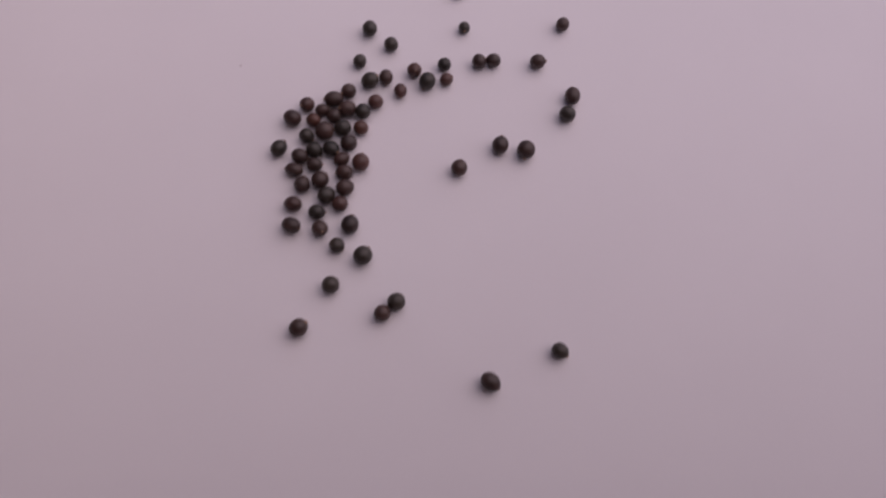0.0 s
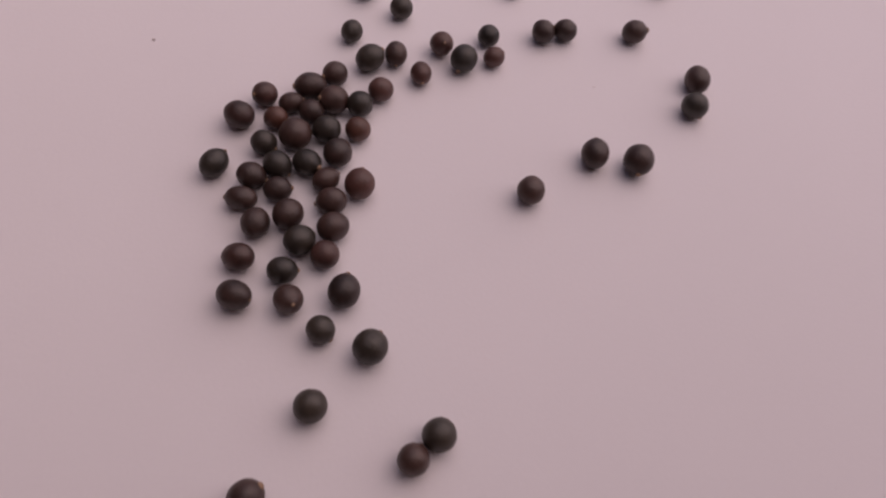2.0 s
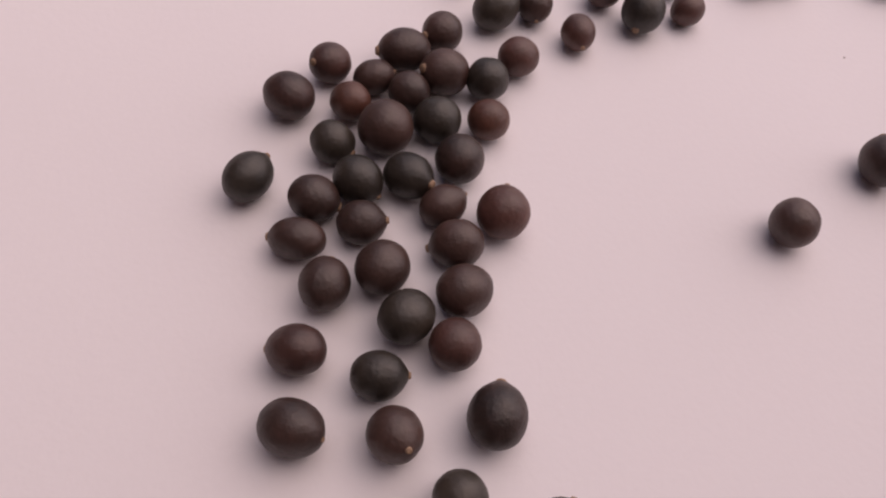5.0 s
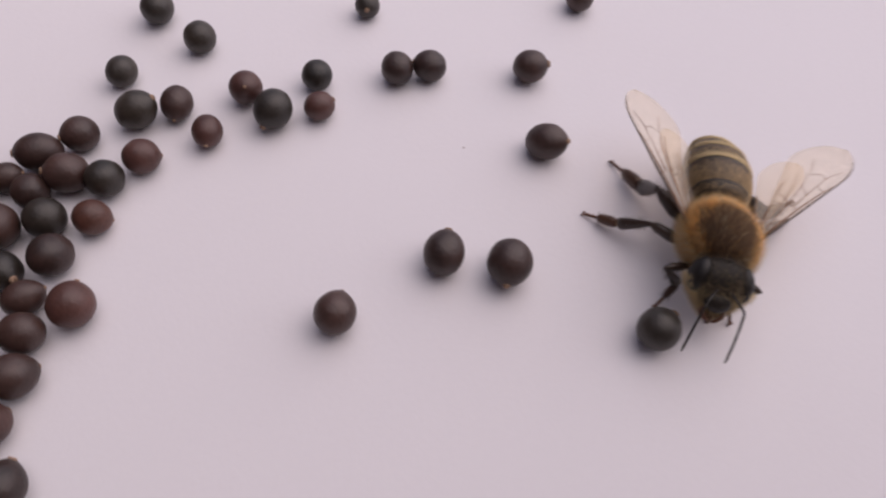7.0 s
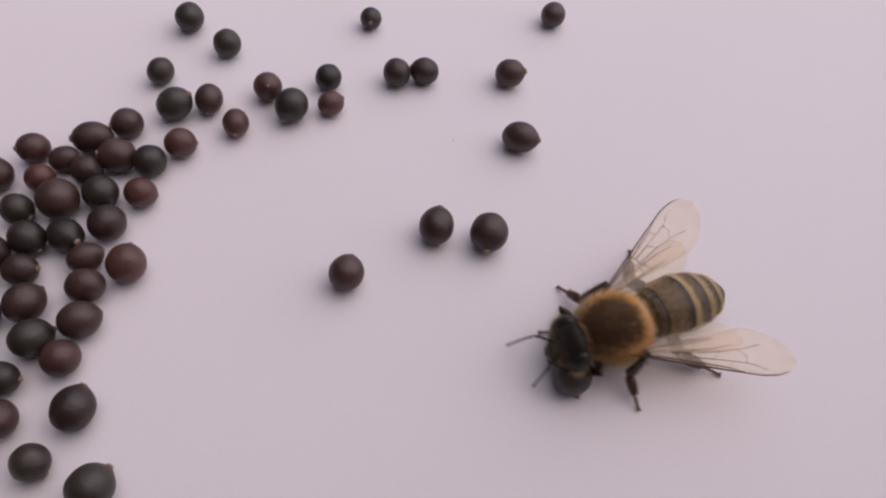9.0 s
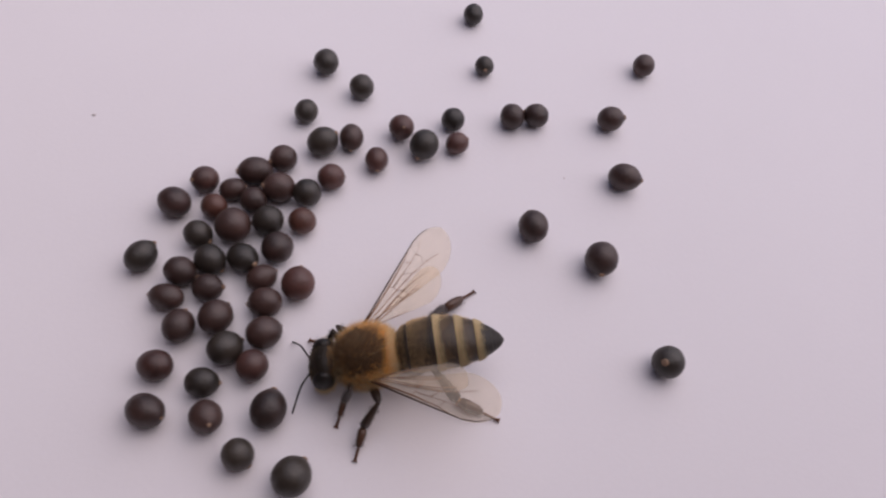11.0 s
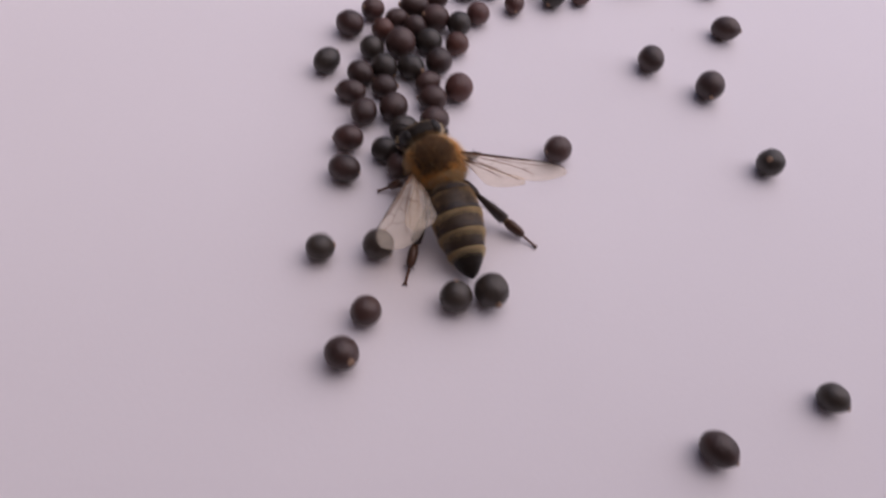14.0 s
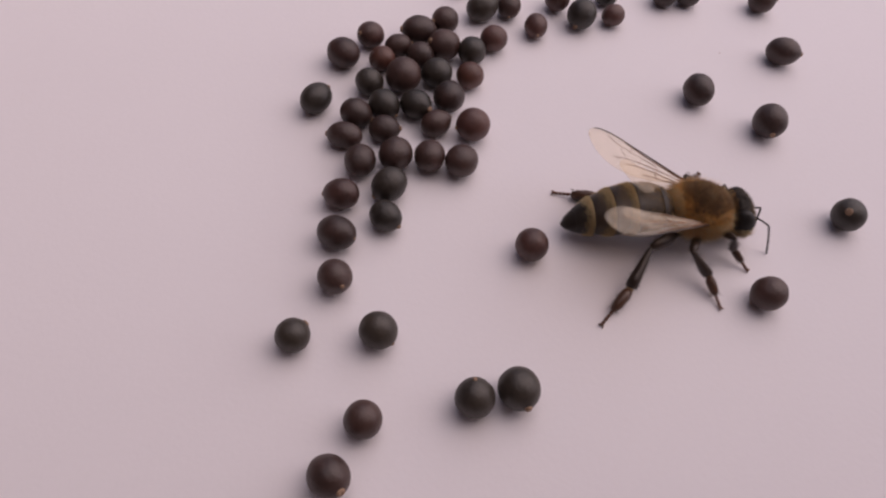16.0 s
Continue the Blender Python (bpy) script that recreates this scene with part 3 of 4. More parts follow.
def aim(origin, way, roll=0.0):
    """A pose whose x axis points along way, its z axis as far up as it can."""
    x = Vector(way).normalized()
    z = Vector((0, 0, 1)) - x * x.z
    z = z.normalized() if z.length > 1e-4 else Vector((0, 1, 0))
    y = z.cross(x)
    m = Matrix((x, y, z)).transposed().to_4x4()
    return Matrix.Translation(Vector(origin) * MM) @ m @ pose(0, 0, 0, roll)


def limb(hip, target, sizes, swing):
    """Poses of thigh, shin and foot that reach from the hip to a target on the paper; swing turns the knee about the line between them."""
    a, b, c = sizes
    hip, target = Vector(hip), Vector(target)
    e = target - hip
    far = min(e.length, a + b + c - 0.35)
    e.normalize()
    up = Matrix.Rotation(radians(swing), 3, e) @ (Vector((0, 0, 1)) - e * e.z).normalized()
    rise = max(0.05, math.asin(e.z) + max(0.15, min(0.6, 0.9 - 0.08 * far)))
    along, over = far - c * math.cos(rise), c * math.sin(rise)
    d = math.hypot(along, over)
    d2 = max(abs(a - b) + 0.2, min(d, a + b - 0.03))
    base = math.atan2(over, along)
    lift = math.acos(max(-1, min(1, (a * a + d2 * d2 - b * b) / (2 * a * d2))))
    knee = hip + a * (math.cos(base + lift) * e + math.sin(base + lift) * up)
    ankle = hip + d2 * (math.cos(base) * e + math.sin(base) * up)
    return aim(hip, knee - hip), aim(knee, ankle - knee), aim(ankle, hip + e * far - ankle)


def roll(ob, end, *rows):
    """Keys a seed that is pushed over the paper through rows of (seconds, x, y): it rolls as it goes, and its beak ends at end (yaw, tilt)."""
    m = ob.matrix_basis.copy()
    r = m.translation.z
    legs = [0.0]
    last = m.translation.xy
    for t, x, y in rows:
        legs.append(legs[-1] + (Vector((x * MM, y * MM)) - last).length)
        last = Vector((x * MM, y * MM))
    done = 0.0
    keys = [(0.0, m.copy())]
    here, turn, last = Vector((m.translation.x, m.translation.y)), m.to_quaternion(), 0.0
    for t, x, y in rows:
        there = Vector((x * MM, y * MM))
        way = there - here
        n = max(1, math.ceil(way.length / (0.5 * r)))
        if way.length > 1e-6:
            axis = Vector((-way.y, way.x, 0)).normalized()
            step = Matrix.Rotation(way.length / n / r, 3, axis).to_quaternion()
        for i in range(1, n + 1):
            if way.length > 1e-6:
                turn = step @ turn
            q = here + way * i / n
            done += way.length / n
            keys.append((last + (t - last) * i / n, (q.x, q.y), turn.copy(), done / legs[-1]))
        here, last = there, t
    if end:
        fix = pose(0, 0, 0, 0, -end[1], end[0]).to_quaternion() @ turn.inverted()
    else:
        fix = Matrix.Identity(3).to_quaternion()
    still = Matrix.Identity(3).to_quaternion()
    fix.make_compatible(still)
    keys = [keys[0]] + [(t, Matrix.LocRotScale((*p, r), still.slerp(fix, u) @ q, None)) for t, p, q, u in keys[1:]]
    if last < 16.0:
        keys.append((16.0, keys[-1][1].copy()))
    seen, out = set(), []
    for t, k in keys:
        if frame(t) not in seen:
            seen.add(frame(t))
            out.append((t, k))
    walk(ob, out)


def motions():
    # bee: seconds, x, y, z, yaw, pitch, roll, bend of the abdomen, then sweep and lift of the left and of the right wings, their roll, and the dip of the abdomen
    rows = [
        (0, 128.1, 37.8, 0.5, 115.0, 1.8, -4.9, -2, -123, 4, -69, 5, 8, 8, 7),
        (2.6, 128.1, 35.8, 0.5, 115.0, 1.8, -4.9, -2, -123, 4, -69, 5, 8, 8, 7),
        (3.4, 100.1, 29.8, 0.5, 110.0, 1.8, -4.9, -2, -123, 4, -69, 5, 8, 8, 7),
        (4.4, 76.1, 22.8, 0.5, 108.0, 1.8, -4.9, -2, -123, 4, -69, 5, 8, 8, 7),
        (5.3, 56.1, 16.8, 0.5, 112.0, 1.8, -4.9, -2, -123, 4, -69, 5, 8, 8, 7),
        (5.8, 48.3, 14.0, 0.5, 118.0, 1.8, -4.9, -2, -123, 4, -69, 5, 8, 8, 7),
        (6, 45.5, 12.2, 0.5, 122.0, 1.8, -4.9, -2, -123, 4, -69, 5, 8, 8, 7),
        (6.2, 46.7, 9.0, 0.5, 142.0, 1.8, -4.9, -2, -123, 4, -69, 5, 8, 8, 7),
        (6.5, 46.4, 4.6, 0.5, 156.7, 1.8, -4.9, -2, -123, 4, -69, 5, 8, 8, 7),
        (6.8, 45.2, 1.8, 0.7, 165.9, 3.3, -5.6, -2, -126, 6, -70, -2, 8, 8, 7),
        (7, 46.2, 1.4, 0.8, 168.1, 4.3, -6.1, -3, -125, 5, -69, 2, 8, 8, 7),
        (7.2, 45.8, -0.1, 0.7, 169.6, 3.3, -3.7, 0, -122, 4, -68, 8, 8, 8, 8),
        (7.5, 47.2, -1.4, 0.6, 177.1, 1.6, -0.2, 3, -123, -5, -74, 1, 8, 8, 9),
        (8, 45.1, -6.8, 0.6, 180.9, -0.8, -1.2, 1, -122, -4, -73, -1, 8, 8, 12),
        (8.2, 44.4, -9.6, 0.5, 165.8, -1.0, -1.5, 1, -127, -6, -71, 4, 8, 8, 11),
        (8.6, 44.4, -9.5, 0.4, 138.3, -1.3, -2.0, 2, -117, 0, -68, 1, 8, 8, 10),
        (9.1, 41.2, -5.6, 0.3, 105.8, -1.6, -2.8, 3, -113, 4, -65, 2, 8, 8, 9),
        (9.6, 33.7, -3.0, 0.2, 88.3, -2.0, -3.5, 4, -109, 8, -61, 4, 8, 8, 8),
        (10, 28.4, -4.2, 0.1, 91.3, -2.3, -4.0, 4, -106, 11, -58, 5, 8, 8, 7),
        (10.3, 25.4, -5.9, 0.0, 95.0, -2.5, -4.5, 5, -109, 22, -48, 6, 8, 8, 6),
        (10.5, 23.2, -7.3, 0.0, 106.0, -2.6, -4.8, 5, -102, 15, -54, 6, 8, 8, 6),
        (10.8, 18.9, -7.4, 0.1, 98.9, -7.0, -2.0, 0, -117, 16, -44, 0, 8, 8, 3),
        (11, 17.3, -7.9, 0.3, 100.4, -9.9, -0.2, -3, -122, 21, -44, -5, 8, 8, 1),
        (11.5, 15.6, -9.8, 0.0, 116.4, -8.1, -5.0, 2, -127, 31, -51, -7, 8, 8, 2),
        (11.8, 14.7, -12.8, 0.4, 148.4, -1.0, -2.9, -4, -115, 13, -53, -1, 8, 8, 5),
        (12, 16.0, -15.1, 0.6, 175.6, 3.7, -1.5, -7, -120, 3, -65, -5, 8, 8, 6),
        (12.2, 15.9, -16.6, 0.6, 173.5, 3.7, 0.5, -6, -124, -5, -66, -3, 8, 8, 7),
        (12.5, 18.3, -17.7, 0.7, 193.2, 3.7, 3.6, -4, -123, -3, -63, 4, 8, 8, 8),
        (12.8, 17.7, -22.3, 0.5, 170.9, 2.9, -3.5, 3, -117, 10, -50, 5, 8, 8, 8),
        (13, 15.9, -23.6, 0.4, 154.1, 2.4, -8.3, 8, -127, 10, -53, 4, 8, 8, 8),
        (13.2, 11.5, -20.9, 0.3, 107.2, 1.5, -4.8, 0, -125, 21, -51, 9, 8, 8, 7),
        (13.5, 13.2, -14.9, 0.0, 18.2, 0.0, 0.4, -14, -124, 40, -43, 1, 8, 8, 6),
        (13.7, 10.4, -13.8, 0.3, 20.6, 2.1, -3.7, -12, -126, 32, -6, -1, 8, 8, 5),
        (14, 10.0, -11.6, 0.7, 27.2, 5.2, -9.8, -10, -124, 29, -58, 29, 0, -25, 4),
        (14.2, 11.9, -8.9, 0.7, 12.8, 4.7, -7.4, -6, -128, 60, -18, 8, -5, -28, 5),
        (14.5, 12.6, -9.2, 0.7, 0.1, 3.9, -3.7, -1, -122, 53, -49, 26, -10, -28, 6),
        (14.8, 16.0, -8.8, 0.5, -48.3, 2.4, -2.9, 1, -82, 58, -54, 17, 0, -10, 9),
        (15, 19.2, -8.5, 0.5, -67.0, 1.4, -2.3, 3, -106, 39, -43, 23, 8, 8, 11),
        (15.2, 21.7, -8.7, 0.2, -64.2, -0.8, -8.0, 3, -115, 35, -61, 7, 8, 8, 5),
        (15.5, 22.9, -7.6, -0.2, -70.8, -4.2, -16.5, 3, -97, 20, -64, 16, 6, 8, -4),
        (15.8, 24.8, -9.0, -0.1, -87.9, -2.6, -13.7, 2, -79, 28, -64, 27, 10, 6, 2),
        (16, 27.0, -9.0, 0.0, -86.4, -1.5, -11.8, 2, -85, 27, -65, 19, 12, 6, 6),
    ]
    feet = {}
    feet["LF"] = [(0, 125.8, 34.3), (2.6, 125.8, 32.3), (3.4, 97.4, 26.5), (4.4, 73.3, 19.6), (5.3, 53.6, 13.4), (5.8, 46.1, 10.4), (6, 43.6, 8.5), (6.2, 46.3, 4.9), (6.5, 47.4, 0.8), (6.8, 48.3, -0.1), (7, 47.6, -2.1), (7.2, 47.9, -3.7), (7.5, 48.1, -5.6), (8, 47.7, -10.4), (8.2, 46, -13.7), (8.6, 44.1, -13.8), (9.1, 38.9, -9), (9.6, 30.6, -5.5), (10, 25.7, -7), (10.3, 23, -8.9), (10.5, 21.5, -10.8), (10.8, 17.7, -9.9), (11, 15.1, -12.2), (11.5, 13.5, -13.5), (11.8, 15, -16.5), (12, 17.3, -18.1), (12.2, 17.8, -20), (12.5, 19.6, -20.2), (12.8, 19.5, -26.4), (13, 16.9, -26.2), (13.2, 10, -24.1), (13.5, 9.1, -12.8), (13.7, 6.3, -11.5), (14, 6, -9.1), (14.2, 8.7, -5.6), (14.5, 10.3, -5.2), (14.8, 18, -4.7), (15, 22.9, -5.7), (15.2, 24.9, -5.4), (15.5, 25.9, -4.1), (15.8, 29.1, -6.2), (16, 31.6, -6)]
    feet["LM"] = [(0, 129.5, 33.4), (2.6, 129.5, 31.4), (3.4, 101.1, 25.3), (4.4, 76.9, 18.2), (5.3, 57.2, 12.3), (5.8, 49.9, 9.7), (6, 47.4, 8), (6.2, 50, 5.8), (6.5, 50.7, 2.9), (6.8, 52.5, 5.3), (7, 52.8, 5.1), (7.2, 50.8, -1.2), (7.5, 50.3, -5.4), (8, 50.5, -5.6), (8.2, 48.1, -13.3), (8.6, 47.9, -13), (9.1, 42.6, -10.2), (9.6, 33.8, -7.6), (10, 29, -8.8), (10.3, 25.5, -9), (10.5, 22, -12.5), (10.8, 21.2, -13.6), (11, 16.5, -14.5), (11.5, 16.4, -14.4), (11.8, 16.5, -14.4), (12, 17.8, -17.5), (12.2, 19.3, -18.6), (12.5, 20.2, -18.7), (12.8, 21.7, -24.1), (13, 21.6, -23.9), (13.2, 15.8, -27), (13.5, 8, -17.4), (13.7, 8.1, -17.4), (14, 5.4, -12.9), (14.2, 7.2, -9.1), (14.5, 7.9, -8.2), (14.8, 10.8, -6.3), (15, 19.5, -3.9), (15.2, 21.4, -3.9), (15.5, 22.5, -2.4), (15.8, 26.4, -3.5), (16, 28.8, -3.3)]
    feet["LH"] = [(0, 135.5, 35.7), (2.6, 135.5, 33.7), (3.4, 107.2, 27.1), (4.4, 83.1, 19.8), (5.3, 63.3, 14.4), (5.8, 55.8, 12.3), (6, 53.1, 11.1), (6.2, 54.3, 10.6), (6.5, 53.1, 8.8), (6.8, 52.2, 6.9), (7, 53.4, 6.4), (7.2, 52.4, 5), (7.5, 52.3, 4.4), (8, 50.5, -1), (8.2, 51, -3.1), (8.6, 52.3, -8.4), (9.1, 48.7, -8.4), (9.6, 40.2, -7.5), (10, 35.4, -8.1), (10.3, 34.9, -11.3), (10.5, 33.9, -9.2), (10.8, 29, -10.4), (11, 26.4, -11.4), (11.5, 23.7, -12), (11.8, 23.7, -11.7), (12, 23.8, -11.9), (12.2, 23.8, -11.9), (12.5, 24, -11.8), (12.8, 23.7, -16.6), (13, 24.5, -20.8), (13.2, 18, -26.6), (13.5, 11.1, -19.2), (13.7, 10.6, -25.3), (14, 8.1, -21.3), (14.2, 7.1, -17), (14.5, 7.3, -16.9), (14.8, 7.2, -14.3), (15, 8.8, -9.5), (15.2, 13.1, -5.6), (15.5, 13.1, -5.6), (15.8, 16.1, -5.4), (16, 17.4, -6.2)]
    feet["RF"] = [(0, 123.7, 38.7), (2.6, 123.7, 36.7), (3.4, 95.8, 31.0), (4.4, 71.8, 24.2), (5.3, 51.8, 17.9), (5.8, 43.9, 14.6), (6, 41.1, 12.5), (6.2, 42.5, 7.8), (6.5, 41.9, 2.0), (6.8, 43.9, -0.6), (7, 43.4, -1.1), (7.2, 44.4, -2.0), (7.5, 44.6, -3.1), (8, 43.0, -8.7), (8.2, 41.3, -12.5), (8.6, 40.4, -10.7), (9.1, 37.3, -4.5), (9.6, 30.2, -0.7), (10, 24.8, -2.3), (10.3, 21.7, -4.2), (10.5, 19.3, -6.5), (10.8, 14.7, -5.6), (11, 12.7, -5.8), (11.5, 10.8, -9.4), (11.8, 10.8, -14.2), (12, 13.4, -17.8), (12.2, 12.4, -20.0), (12.5, 16.2, -21.3), (12.8, 15.5, -25.5), (13, 13.5, -26.5), (13.2, 7.6, -20.3), (13.5, 13.4, -10.7), (13.7, 10.6, -9.4), (14, 10.1, -6.7), (14.2, 13.3, -4.3), (14.5, 15.1, -5.1), (14.8, 20.7, -8.7), (15, 22.5, -10.3), (15.2, 26.2, -10.0), (15.5, 27.0, -7.8), (15.8, 28.6, -11.9), (16, 30.9, -11.7)]
    feet["RM"] = [(0, 125.4, 42.1), (2.6, 125.4, 40.1), (3.4, 97.8, 34.3), (4.4, 73.9, 27.4), (5.3, 53.6, 21.2), (5.8, 45.4, 18.2), (6, 42.3, 16.2), (6.2, 42.4, 11.7), (6.5, 39.7, 7.3), (6.8, 39.7, 7.3), (7, 39.9, 5.3), (7.2, 39.9, 5.3), (7.5, 39.3, -0.9), (8, 39.5, -8.9), (8.2, 39.5, -8.7), (8.6, 40.5, -6.9), (9.1, 39.3, -1.2), (9.6, 33, 1.9), (10, 27.4, 0.6), (10.3, 24, -1.1), (10.5, 20.8, -3), (10.8, 16.9, -2.4), (11, 15.3, -5.2), (11.5, 11.1, -5.8), (11.8, 8.5, -12.5), (12, 9, -12.7), (12.2, 9, -12.5), (12.5, 13.8, -20.4), (12.8, 13.6, -20.5), (13, 15.3, -24.2), (13.2, 9.1, -16.8), (13.5, 16.9, -12.4), (13.7, 14.1, -11), (14, 13.7, -8), (14.2, 16.4, -6.6), (14.5, 17.5, -8), (14.8, 20.1, -11.2), (15, 22.4, -10.3), (15.2, 24.4, -11.2), (15.5, 24.2, -11.2), (15.8, 25.4, -13.1), (16, 28.4, -14.9)]
    feet["RH"] = [(0, 131.1, 45.2), (2.6, 131.1, 43.2), (3.4, 103.7, 36.9), (4.4, 79.9, 29.7), (5.3, 59.4, 24), (5.8, 50.9, 21.5), (6, 47.6, 19.9), (6.2, 46.1, 17), (6.5, 47.1, 13.6), (6.8, 44.8, 10.3), (7, 42.2, 9.3), (7.2, 42.3, 9.2), (7.5, 42.1, 7.6), (8, 39.5, 1.7), (8.2, 40.2, -0.3), (8.6, 44.3, -1.7), (9.1, 45.2, 1.4), (9.6, 39.3, 2.9), (10, 33.6, 2.1), (10.3, 30.1, 0.9), (10.5, 30.3, 0.8), (10.8, 25.7, -0.7), (11, 24.9, -1.2), (11.5, 20.3, -1.8), (11.8, 12.9, -4.6), (12, 14.6, -9.0), (12.2, 12.4, -9.6), (12.5, 11.1, -11.1), (12.8, 10.9, -17.4), (13, 10.9, -17.3), (13.2, 13.5, -15.7), (13.5, 15.3, -20.8), (13.7, 18.2, -17), (14, 18.2, -17), (14.2, 18.3, -17), (14.5, 17.9, -17.2), (14.8, 18, -17.2), (15, 17.9, -17.2), (15.2, 17.9, -17.1), (15.5, 19.8, -16.7), (15.8, 20, -16.9), (16, 20, -16.8)]
    # how far the face is raised, in degrees
    nods = [(0, 12), (6.5, 16), (7, 28), (7.5, 26), (8, 2), (10.5, -4), (11.5, -6), (12, -4), (12.5, 2), (13, -2), (16, 0)]
    # how far the feelers are raised and spread, in degrees
    feel = [(0, -35, 22), (6.5, -35, 22), (7, -30, 25), (8, -32, 20), (10.5, -15, 32), (11, -6, 40), (11.5, -25, 26), (12, -40, 15), (12.5, -35, 20), (14, -35, 25), (15.5, -30, 22), (16, -28, 20)]
    # how far each knee leans, in degrees
    swing = {
        "LF": [(0, 25), (7.5, 25), (8, -45), (8.6, 20), (11.5, 10), (12, -30), (12.5, 5), (16, 25)],
        "RF": [(0, 25), (7.5, 25), (8, 0), (8.6, 20), (11.5, 10), (12, -20), (12.5, 5), (16, 25)],
        "LM": [(0, 35), (7, 20), (7.5, -15), (8, 20), (11.3, 35), (11.5, 60), (12, -35), (12.5, 35), (16, 35)],
        "RM": [(0, 30), (7, 5), (7.5, 60), (8, 35), (10.5, 40), (11, -20), (11.5, 45), (12, 5), (12.5, 70), (13, 35), (15.5, 40), (16, 50)],
        "LH": [(0, 40), (12, 55), (13, 30), (14.5, 5), (15, 65), (15.5, 30), (16, 15)],
        "RH": [(0, 0), (7.5, -25), (8, 60), (11, 30), (11.8, 30), (12, -30), (12.5, -60), (13, 60), (14, 30), (14.5, 20), (15, 115), (15.5, 95), (16, 45)],
    }
    times = [r[0] for r in rows]
    t = 5.2
    while t < 16.0:
        if min(abs(t - q) for q in times) > 0.045:
            times.append(round(t, 2))
        t += 0.1
    # short bursts of wing beats: seconds, sweep of the left and of the right wing
    buzz = {}
    for t, left, right in ((10.5, 0, 24), (13.0, 26, 0), (13.5, 20, 42), (14.5, 26, 20), (14.7, 24, 20)):
        for way in (-1, 1):
            buzz[t + way / FPS] = (way * left, way * right)
    times = sorted(times + list(buzz))
    keys = {}
    for t in times:
        x, y, z, yaw, pitch, lean, bend, la, le, ra, re, lr, rr, dip = (glide(rows, t, i) for i in range(1, 15))
        body = pose(x * MM, y * MM, z * MM, pitch, lean, yaw)
        keys.setdefault(bee, []).append((t, body))
        keys.setdefault(abdomen, []).append((t, pose(WAIST[0] * MM, WAIST[1] * MM, WAIST[2] * MM, dip, 0, bend)))
        nod = glide(nods, t, 1) + 2 * math.sin(t * 5.1)
        keys.setdefault(head, []).append((t, HEAD @ pose(0, 0, 0, nod, 3 * math.sin(t * 3.3), 5 * math.sin(t * 2.7))))
        for s in (-1, 1):
            keys.setdefault(FEELERS[s], []).append((t, pose(s * 0.32 * MM, 0.80 * MM, -0.05 * MM, glide(feel, t, 1) + 9 * math.sin(t * 7 + s), 0, -s * glide(feel, t, 2) + 8 * math.sin(t * 6 + 2 * s))))
            az, el, tip = (la, le, lr) if s < 0 else (ra, re, rr)
            az += buzz.get(t, (0, 0))[0 if s < 0 else 1]
            way = Vector((math.cos(radians(el)) * math.cos(radians(az)), math.cos(radians(el)) * math.sin(radians(az)), math.sin(radians(el))))
            keys.setdefault(WINGS["fore", s], []).append((t, aim((2.0 * s, -0.10, 2.95), way, s * tip)))
            near = radians(az - 9 * s)
            back = Vector((math.cos(radians(el)) * math.cos(near), math.cos(radians(el)) * math.sin(near), math.sin(radians(el)) - 0.04))
            keys.setdefault(WINGS["hind", s], []).append((t, aim((1.9 * s, -0.65, 2.85), back, s * (tip + 4))))
        for k, (thigh, shins, ends) in LEGS.items():
            fx, fy = glide(feet[k], t, 1), glide(feet[k], t, 2)
            hx, hy, hz = HIPS[k[1]]
            hip = body @ (Vector((hx if k[0] == "R" else -hx, hy, hz)) * MM) / MM
            turn = (glide(swing[k], t, 1) if k in swing else 25) * (1 if k[0] == "R" else -1)
            a, b, c = (body.inverted() @ m for m in limb(hip, (fx, fy, 0.08), SIZES[k[1]], turn))
            keys.setdefault(thigh, []).append((t, a))
            for ob in shins:
                keys.setdefault(ob, []).append((t, a.inverted() @ b))
            for ob in ends:
                keys.setdefault(ob, []).append((t, a.inverted() @ c))
    for ob, moves in keys.items():
        walk(ob, moves)
    # seeds: seconds and place (mm)
    roll(pushed_18, (100, 0), (9.3, 31.5, 1.7), (9.8, 29.6, 4.3))
    roll(pushed_19, (265, 0), (8.2, 35.2, 1.1), (10.3, 34.8, 1.5))
    roll(pushed_20, (200, -30), (9.2, 25.6, -2.1), (10.3, 24.4, -6.3), (10.8, 20.6, -7.4), (11.8, 19.8, -7.6), (12, 20.1, -7.7), (14.5, 20.1, -7.7), (14.8, 23.0, -8.7), (15, 23.6, -8.5), (15.2, 26.3, -8.5), (15.5, 28.5, -9.0), (15.8, 29.6, -12.8), (16, 31.4, -14.0))
    roll(pushed_42, (200, 0), (14.5, 11.6, -1.8), (15, 11.59, -1.38))
    roll(pushed_43, (90, -20), (11.5, 9.4, -3.4), (12, 9.4, -3.25), (14, 9.4, -3.3), (14.5, 9.5, -3.8), (14.8, 8.5, -4.61))
    roll(pushed_47, (60, -20), (14, 9.6, -5.8), (14.5, 9.5, -6.15), (14.8, 10.7, -4.6), (15, 10.7, -4.6), (15.5, 10.78, -4.85))
    roll(pushed_48, (220, -20), (14, 7.1, -7.1), (14.5, 6.3, -7.8), (15, 5.82, -7.41))
    roll(pushed_49, (90, -20), (11.5, 9.1, -8.3), (11.8, 7.4, -10.9), (12, 7.9, -10.4), (12.2, 7.9, -10.4), (12.5, 8.1, -10.0), (14, 8.1, -10.0), (14.2, 10.3, -9.2), (14.5, 12.3, -8.2), (14.8, 13.0, -9.4), (15, 14.2, -10.8), (15.2, 15.3, -11.4), (15.5, 15.3, -11.4), (15.8, 15.6, -11.5))
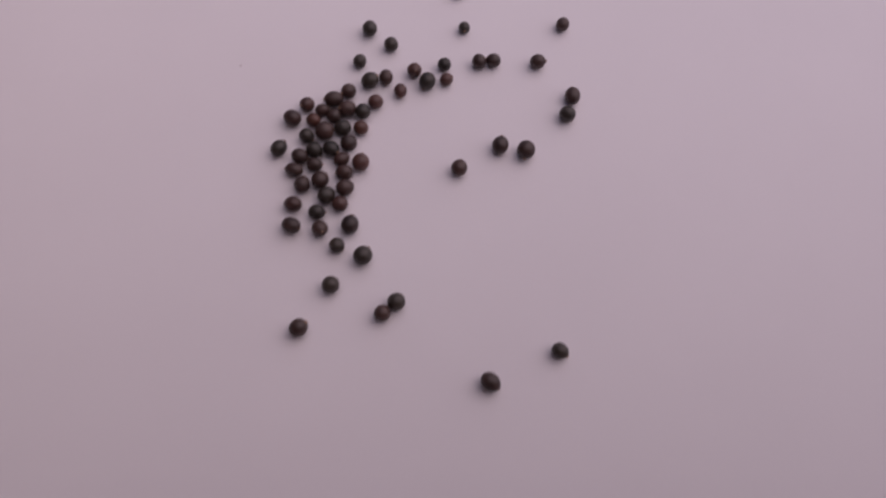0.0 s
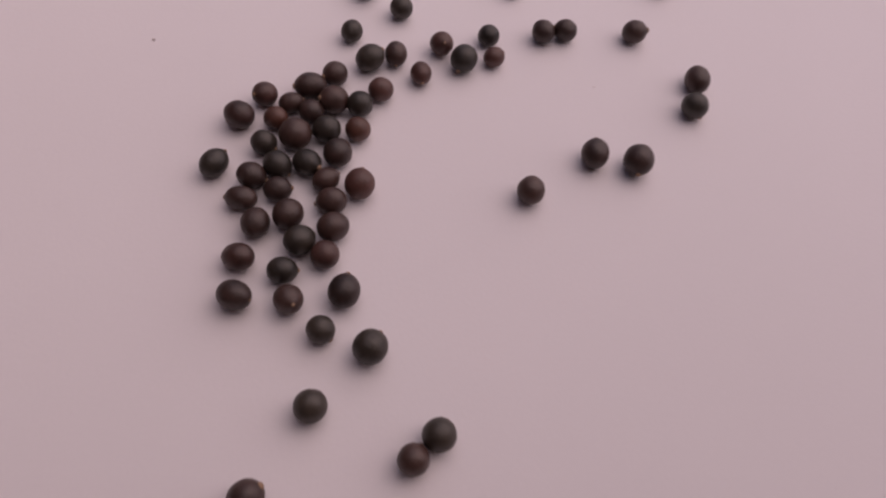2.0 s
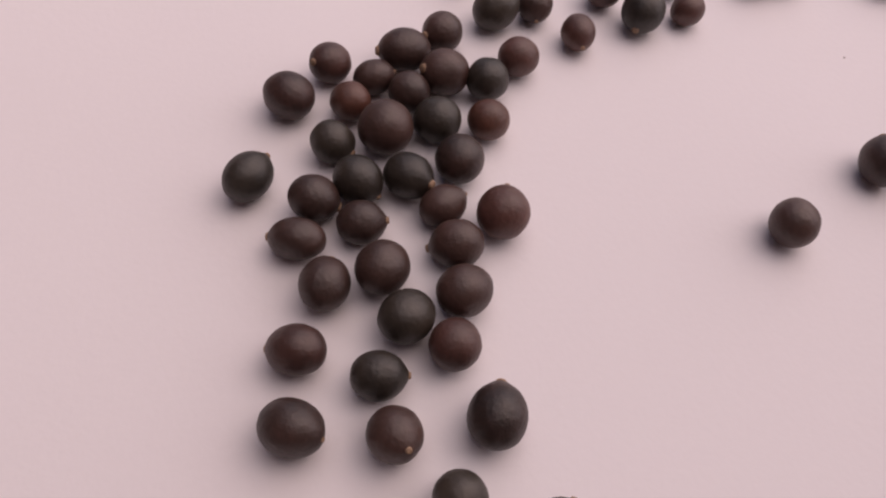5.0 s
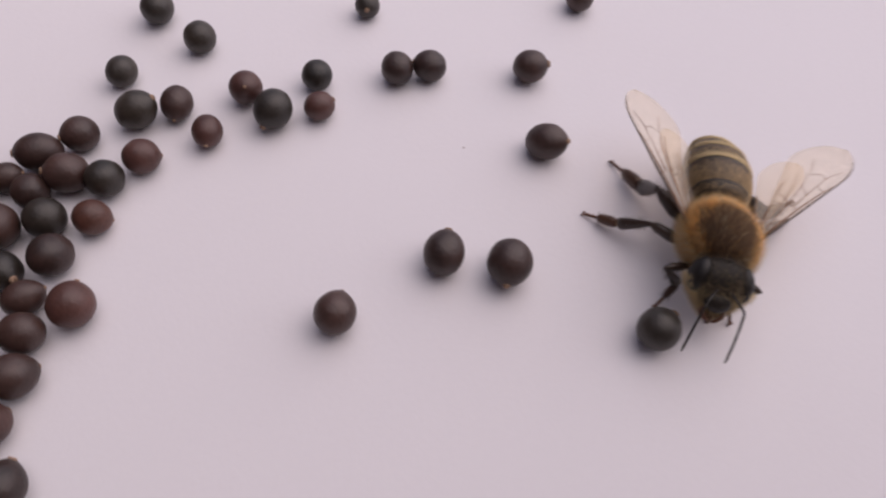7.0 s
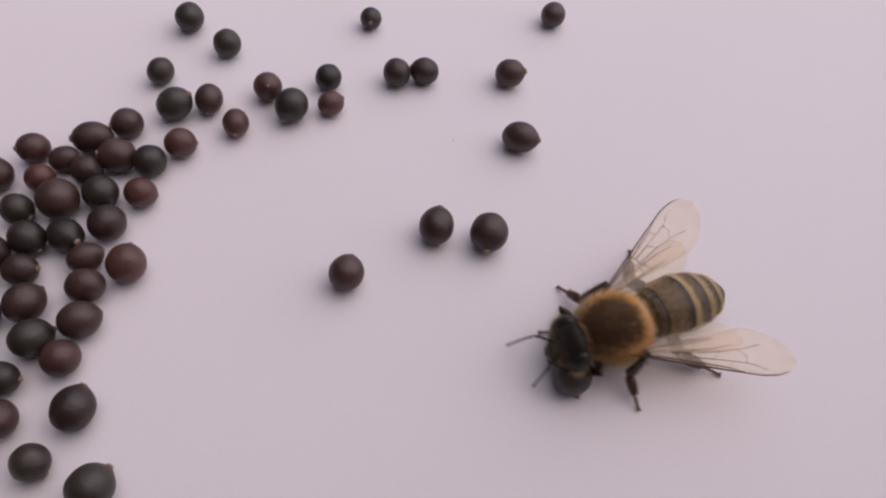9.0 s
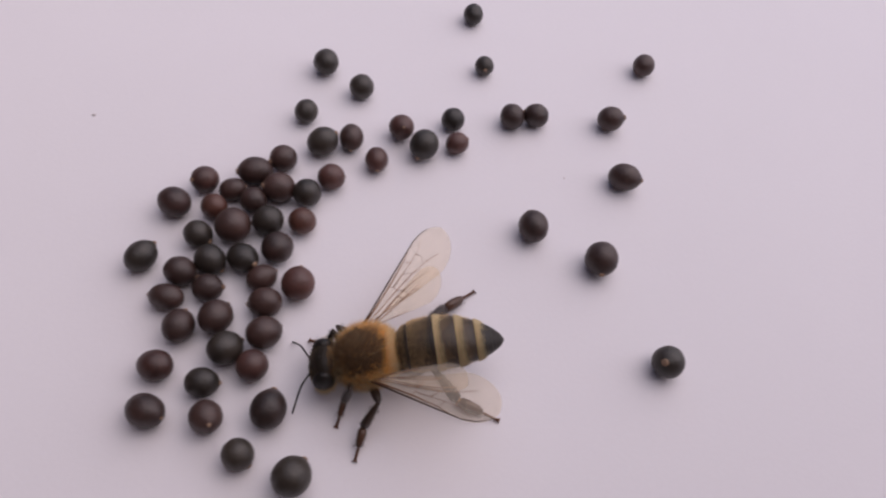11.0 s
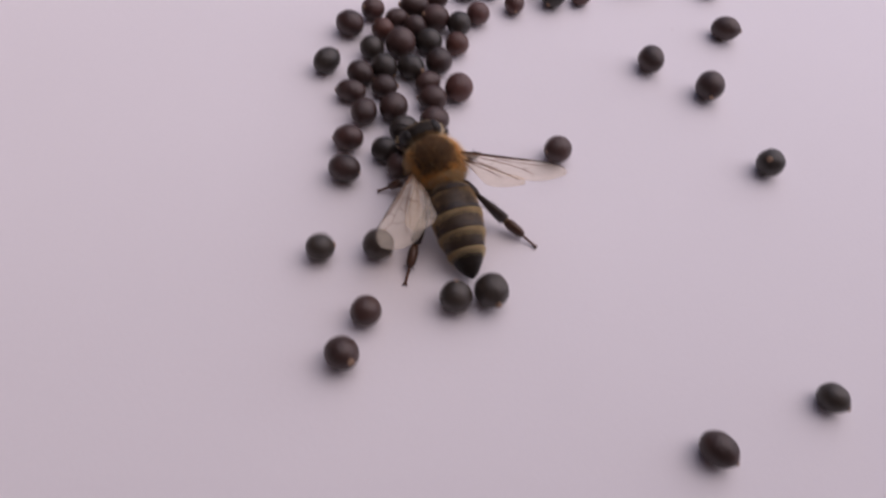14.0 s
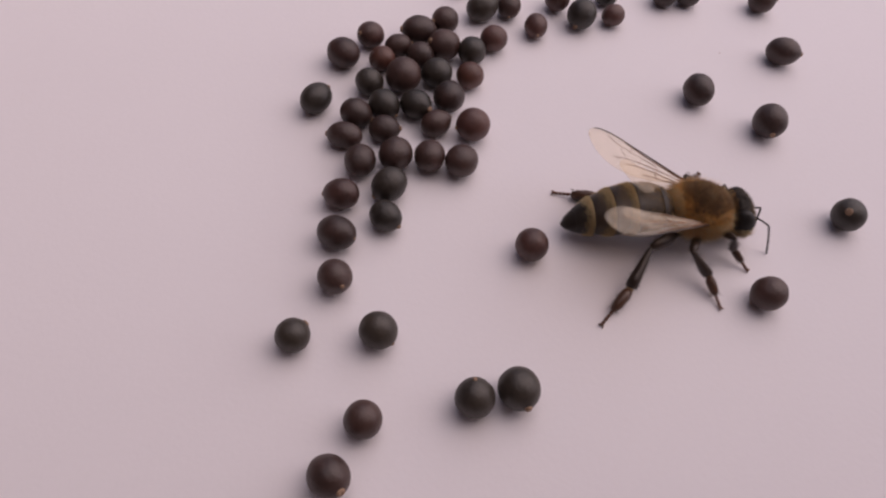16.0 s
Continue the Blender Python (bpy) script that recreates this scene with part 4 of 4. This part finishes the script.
    roll(pushed_51, (320, 0), (11.5, 5.9, -9.6), (11.8, 5.5, -9.5), (12, 5.7, -9.3), (14.2, 5.7, -9.3), (14.5, 5.4, -10.1), (14.8, 5.74, -10))
    roll(pushed_53, (300, 25), (11.5, 6.6, -12.0), (11.8, 6.0, -12.8), (12, 6.0, -12.2), (13.5, 6.0, -12.2), (13.7, 5.9, -11.9), (14.2, 7.8, -10.3), (14.5, 5.4, -12.8), (14.8, 3.7, -14.9), (15, 3.1, -15.1), (15.2, 2.9, -15.3), (15.5, 2.9, -15.3), (15.8, 2.9, -15.0))
    roll(pushed_54, None, (11, 10.6, -11.4), (11.5, 10.3, -12.8), (11.8, 9.9, -15.2), (12, 11.4, -17.9), (12.2, 10.1, -18.2), (12.5, 11.9, -26.2), (12.8, 15.4, -30.5), (13, 11.1, -35.1), (13.2, 12.3, -39.3), (13.7, 8.5, -43.3))
    roll(pushed_55, (50, 5), (11, 9, -14.4), (11.5, 8.5, -14.4), (11.8, 5.6, -17.2), (12, 7.5, -16.7), (12.2, 6.2, -16.2), (12.5, 6.5, -15.8), (12.8, 6.5, -15.8), (13, 6.6, -16.2), (13.5, 6.6, -16.2), (13.7, 6.3, -14.4), (14, 1.6, -19.2), (14.2, 1.5, -19.7), (14.5, 0.4, -19.3), (14.8, 0.4, -19.3), (15, 0.82, -19.2))
    roll(pushed_56, (290, 10), (11.5, 12.6, -15.8), (11.8, 14, -18.6), (12, 14.8, -20.1), (12.2, 13.6, -21.4), (12.5, 16.8, -21), (12.8, 15.7, -21.7), (13.2, 15.7, -21.7), (13.7, 14.41, -21.76))
    roll(pushed_57, (320, -5), (11.2, 8.6, -20), (11.5, 8.4, -19.4), (11.8, 8.6, -20.1), (12, 8.6, -20.1), (12.2, 8.1, -19.8), (12.5, 7.6, -20.4), (12.8, 7.8, -21), (13, 8.4, -20.8), (13.5, 8.4, -20.8), (13.7, 3.9, -19.8), (14, 5.89, -18.54))
    roll(pushed_58, (100, 55), (12, 17.4, -22.1), (12.2, 17.6, -22.6), (12.5, 18.3, -23.7), (12.8, 14.9, -25.6), (13, 14.7, -24.6), (13.2, 14.4, -23.6), (13.5, 11.2, -21.5), (13.7, 11.4, -22), (14, 11.82, -22.48))
    roll(pushed_59, (60, -20), (11.5, 15.6, -23.7), (11.8, 15.5, -23.3), (12, 15.5, -23.8), (12.5, 15.5, -23.8), (12.8, 9.2, -24.1), (13, 10.5, -24.7), (13.2, 8.4, -24.2), (13.5, 5.45, -24.13))
    roll(pushed_60, (310, 20), (13.2, 4.8, -26), (13.5, 4.1, -27.5), (14.2, 4.1, -27.5), (14.5, 3.9, -27.7), (15, 3.9, -27.7), (15.5, 3.89, -27.41))
    roll(pushed_16, (340, 10), (5.5, 42.4, 10.5), (5.8, 40.4, 10.9), (6, 39.4, 10.2), (6.2, 39.9, 9.8), (6.5, 38.2, 11.4), (6.8, 37.8, 9.1), (7, 38.0, 9.9), (7.2, 37.5, 9.5), (7.5, 37.8, 9.8))
    roll(pushed_17, (215, 50), (5.7, 41.5, 7.3), (6, 40.0, 5.7), (6.2, 41.5, 1.6), (6.5, 43.1, -2.0), (6.8, 43.1, -2.9), (7, 43.1, -2.9), (7.2, 43.7, -4.5), (7.5, 44.2, -5.8), (8, 40.7, -9.7), (8.2, 40.3, -10.2), (10.3, 38.8, -7.0))


motions()
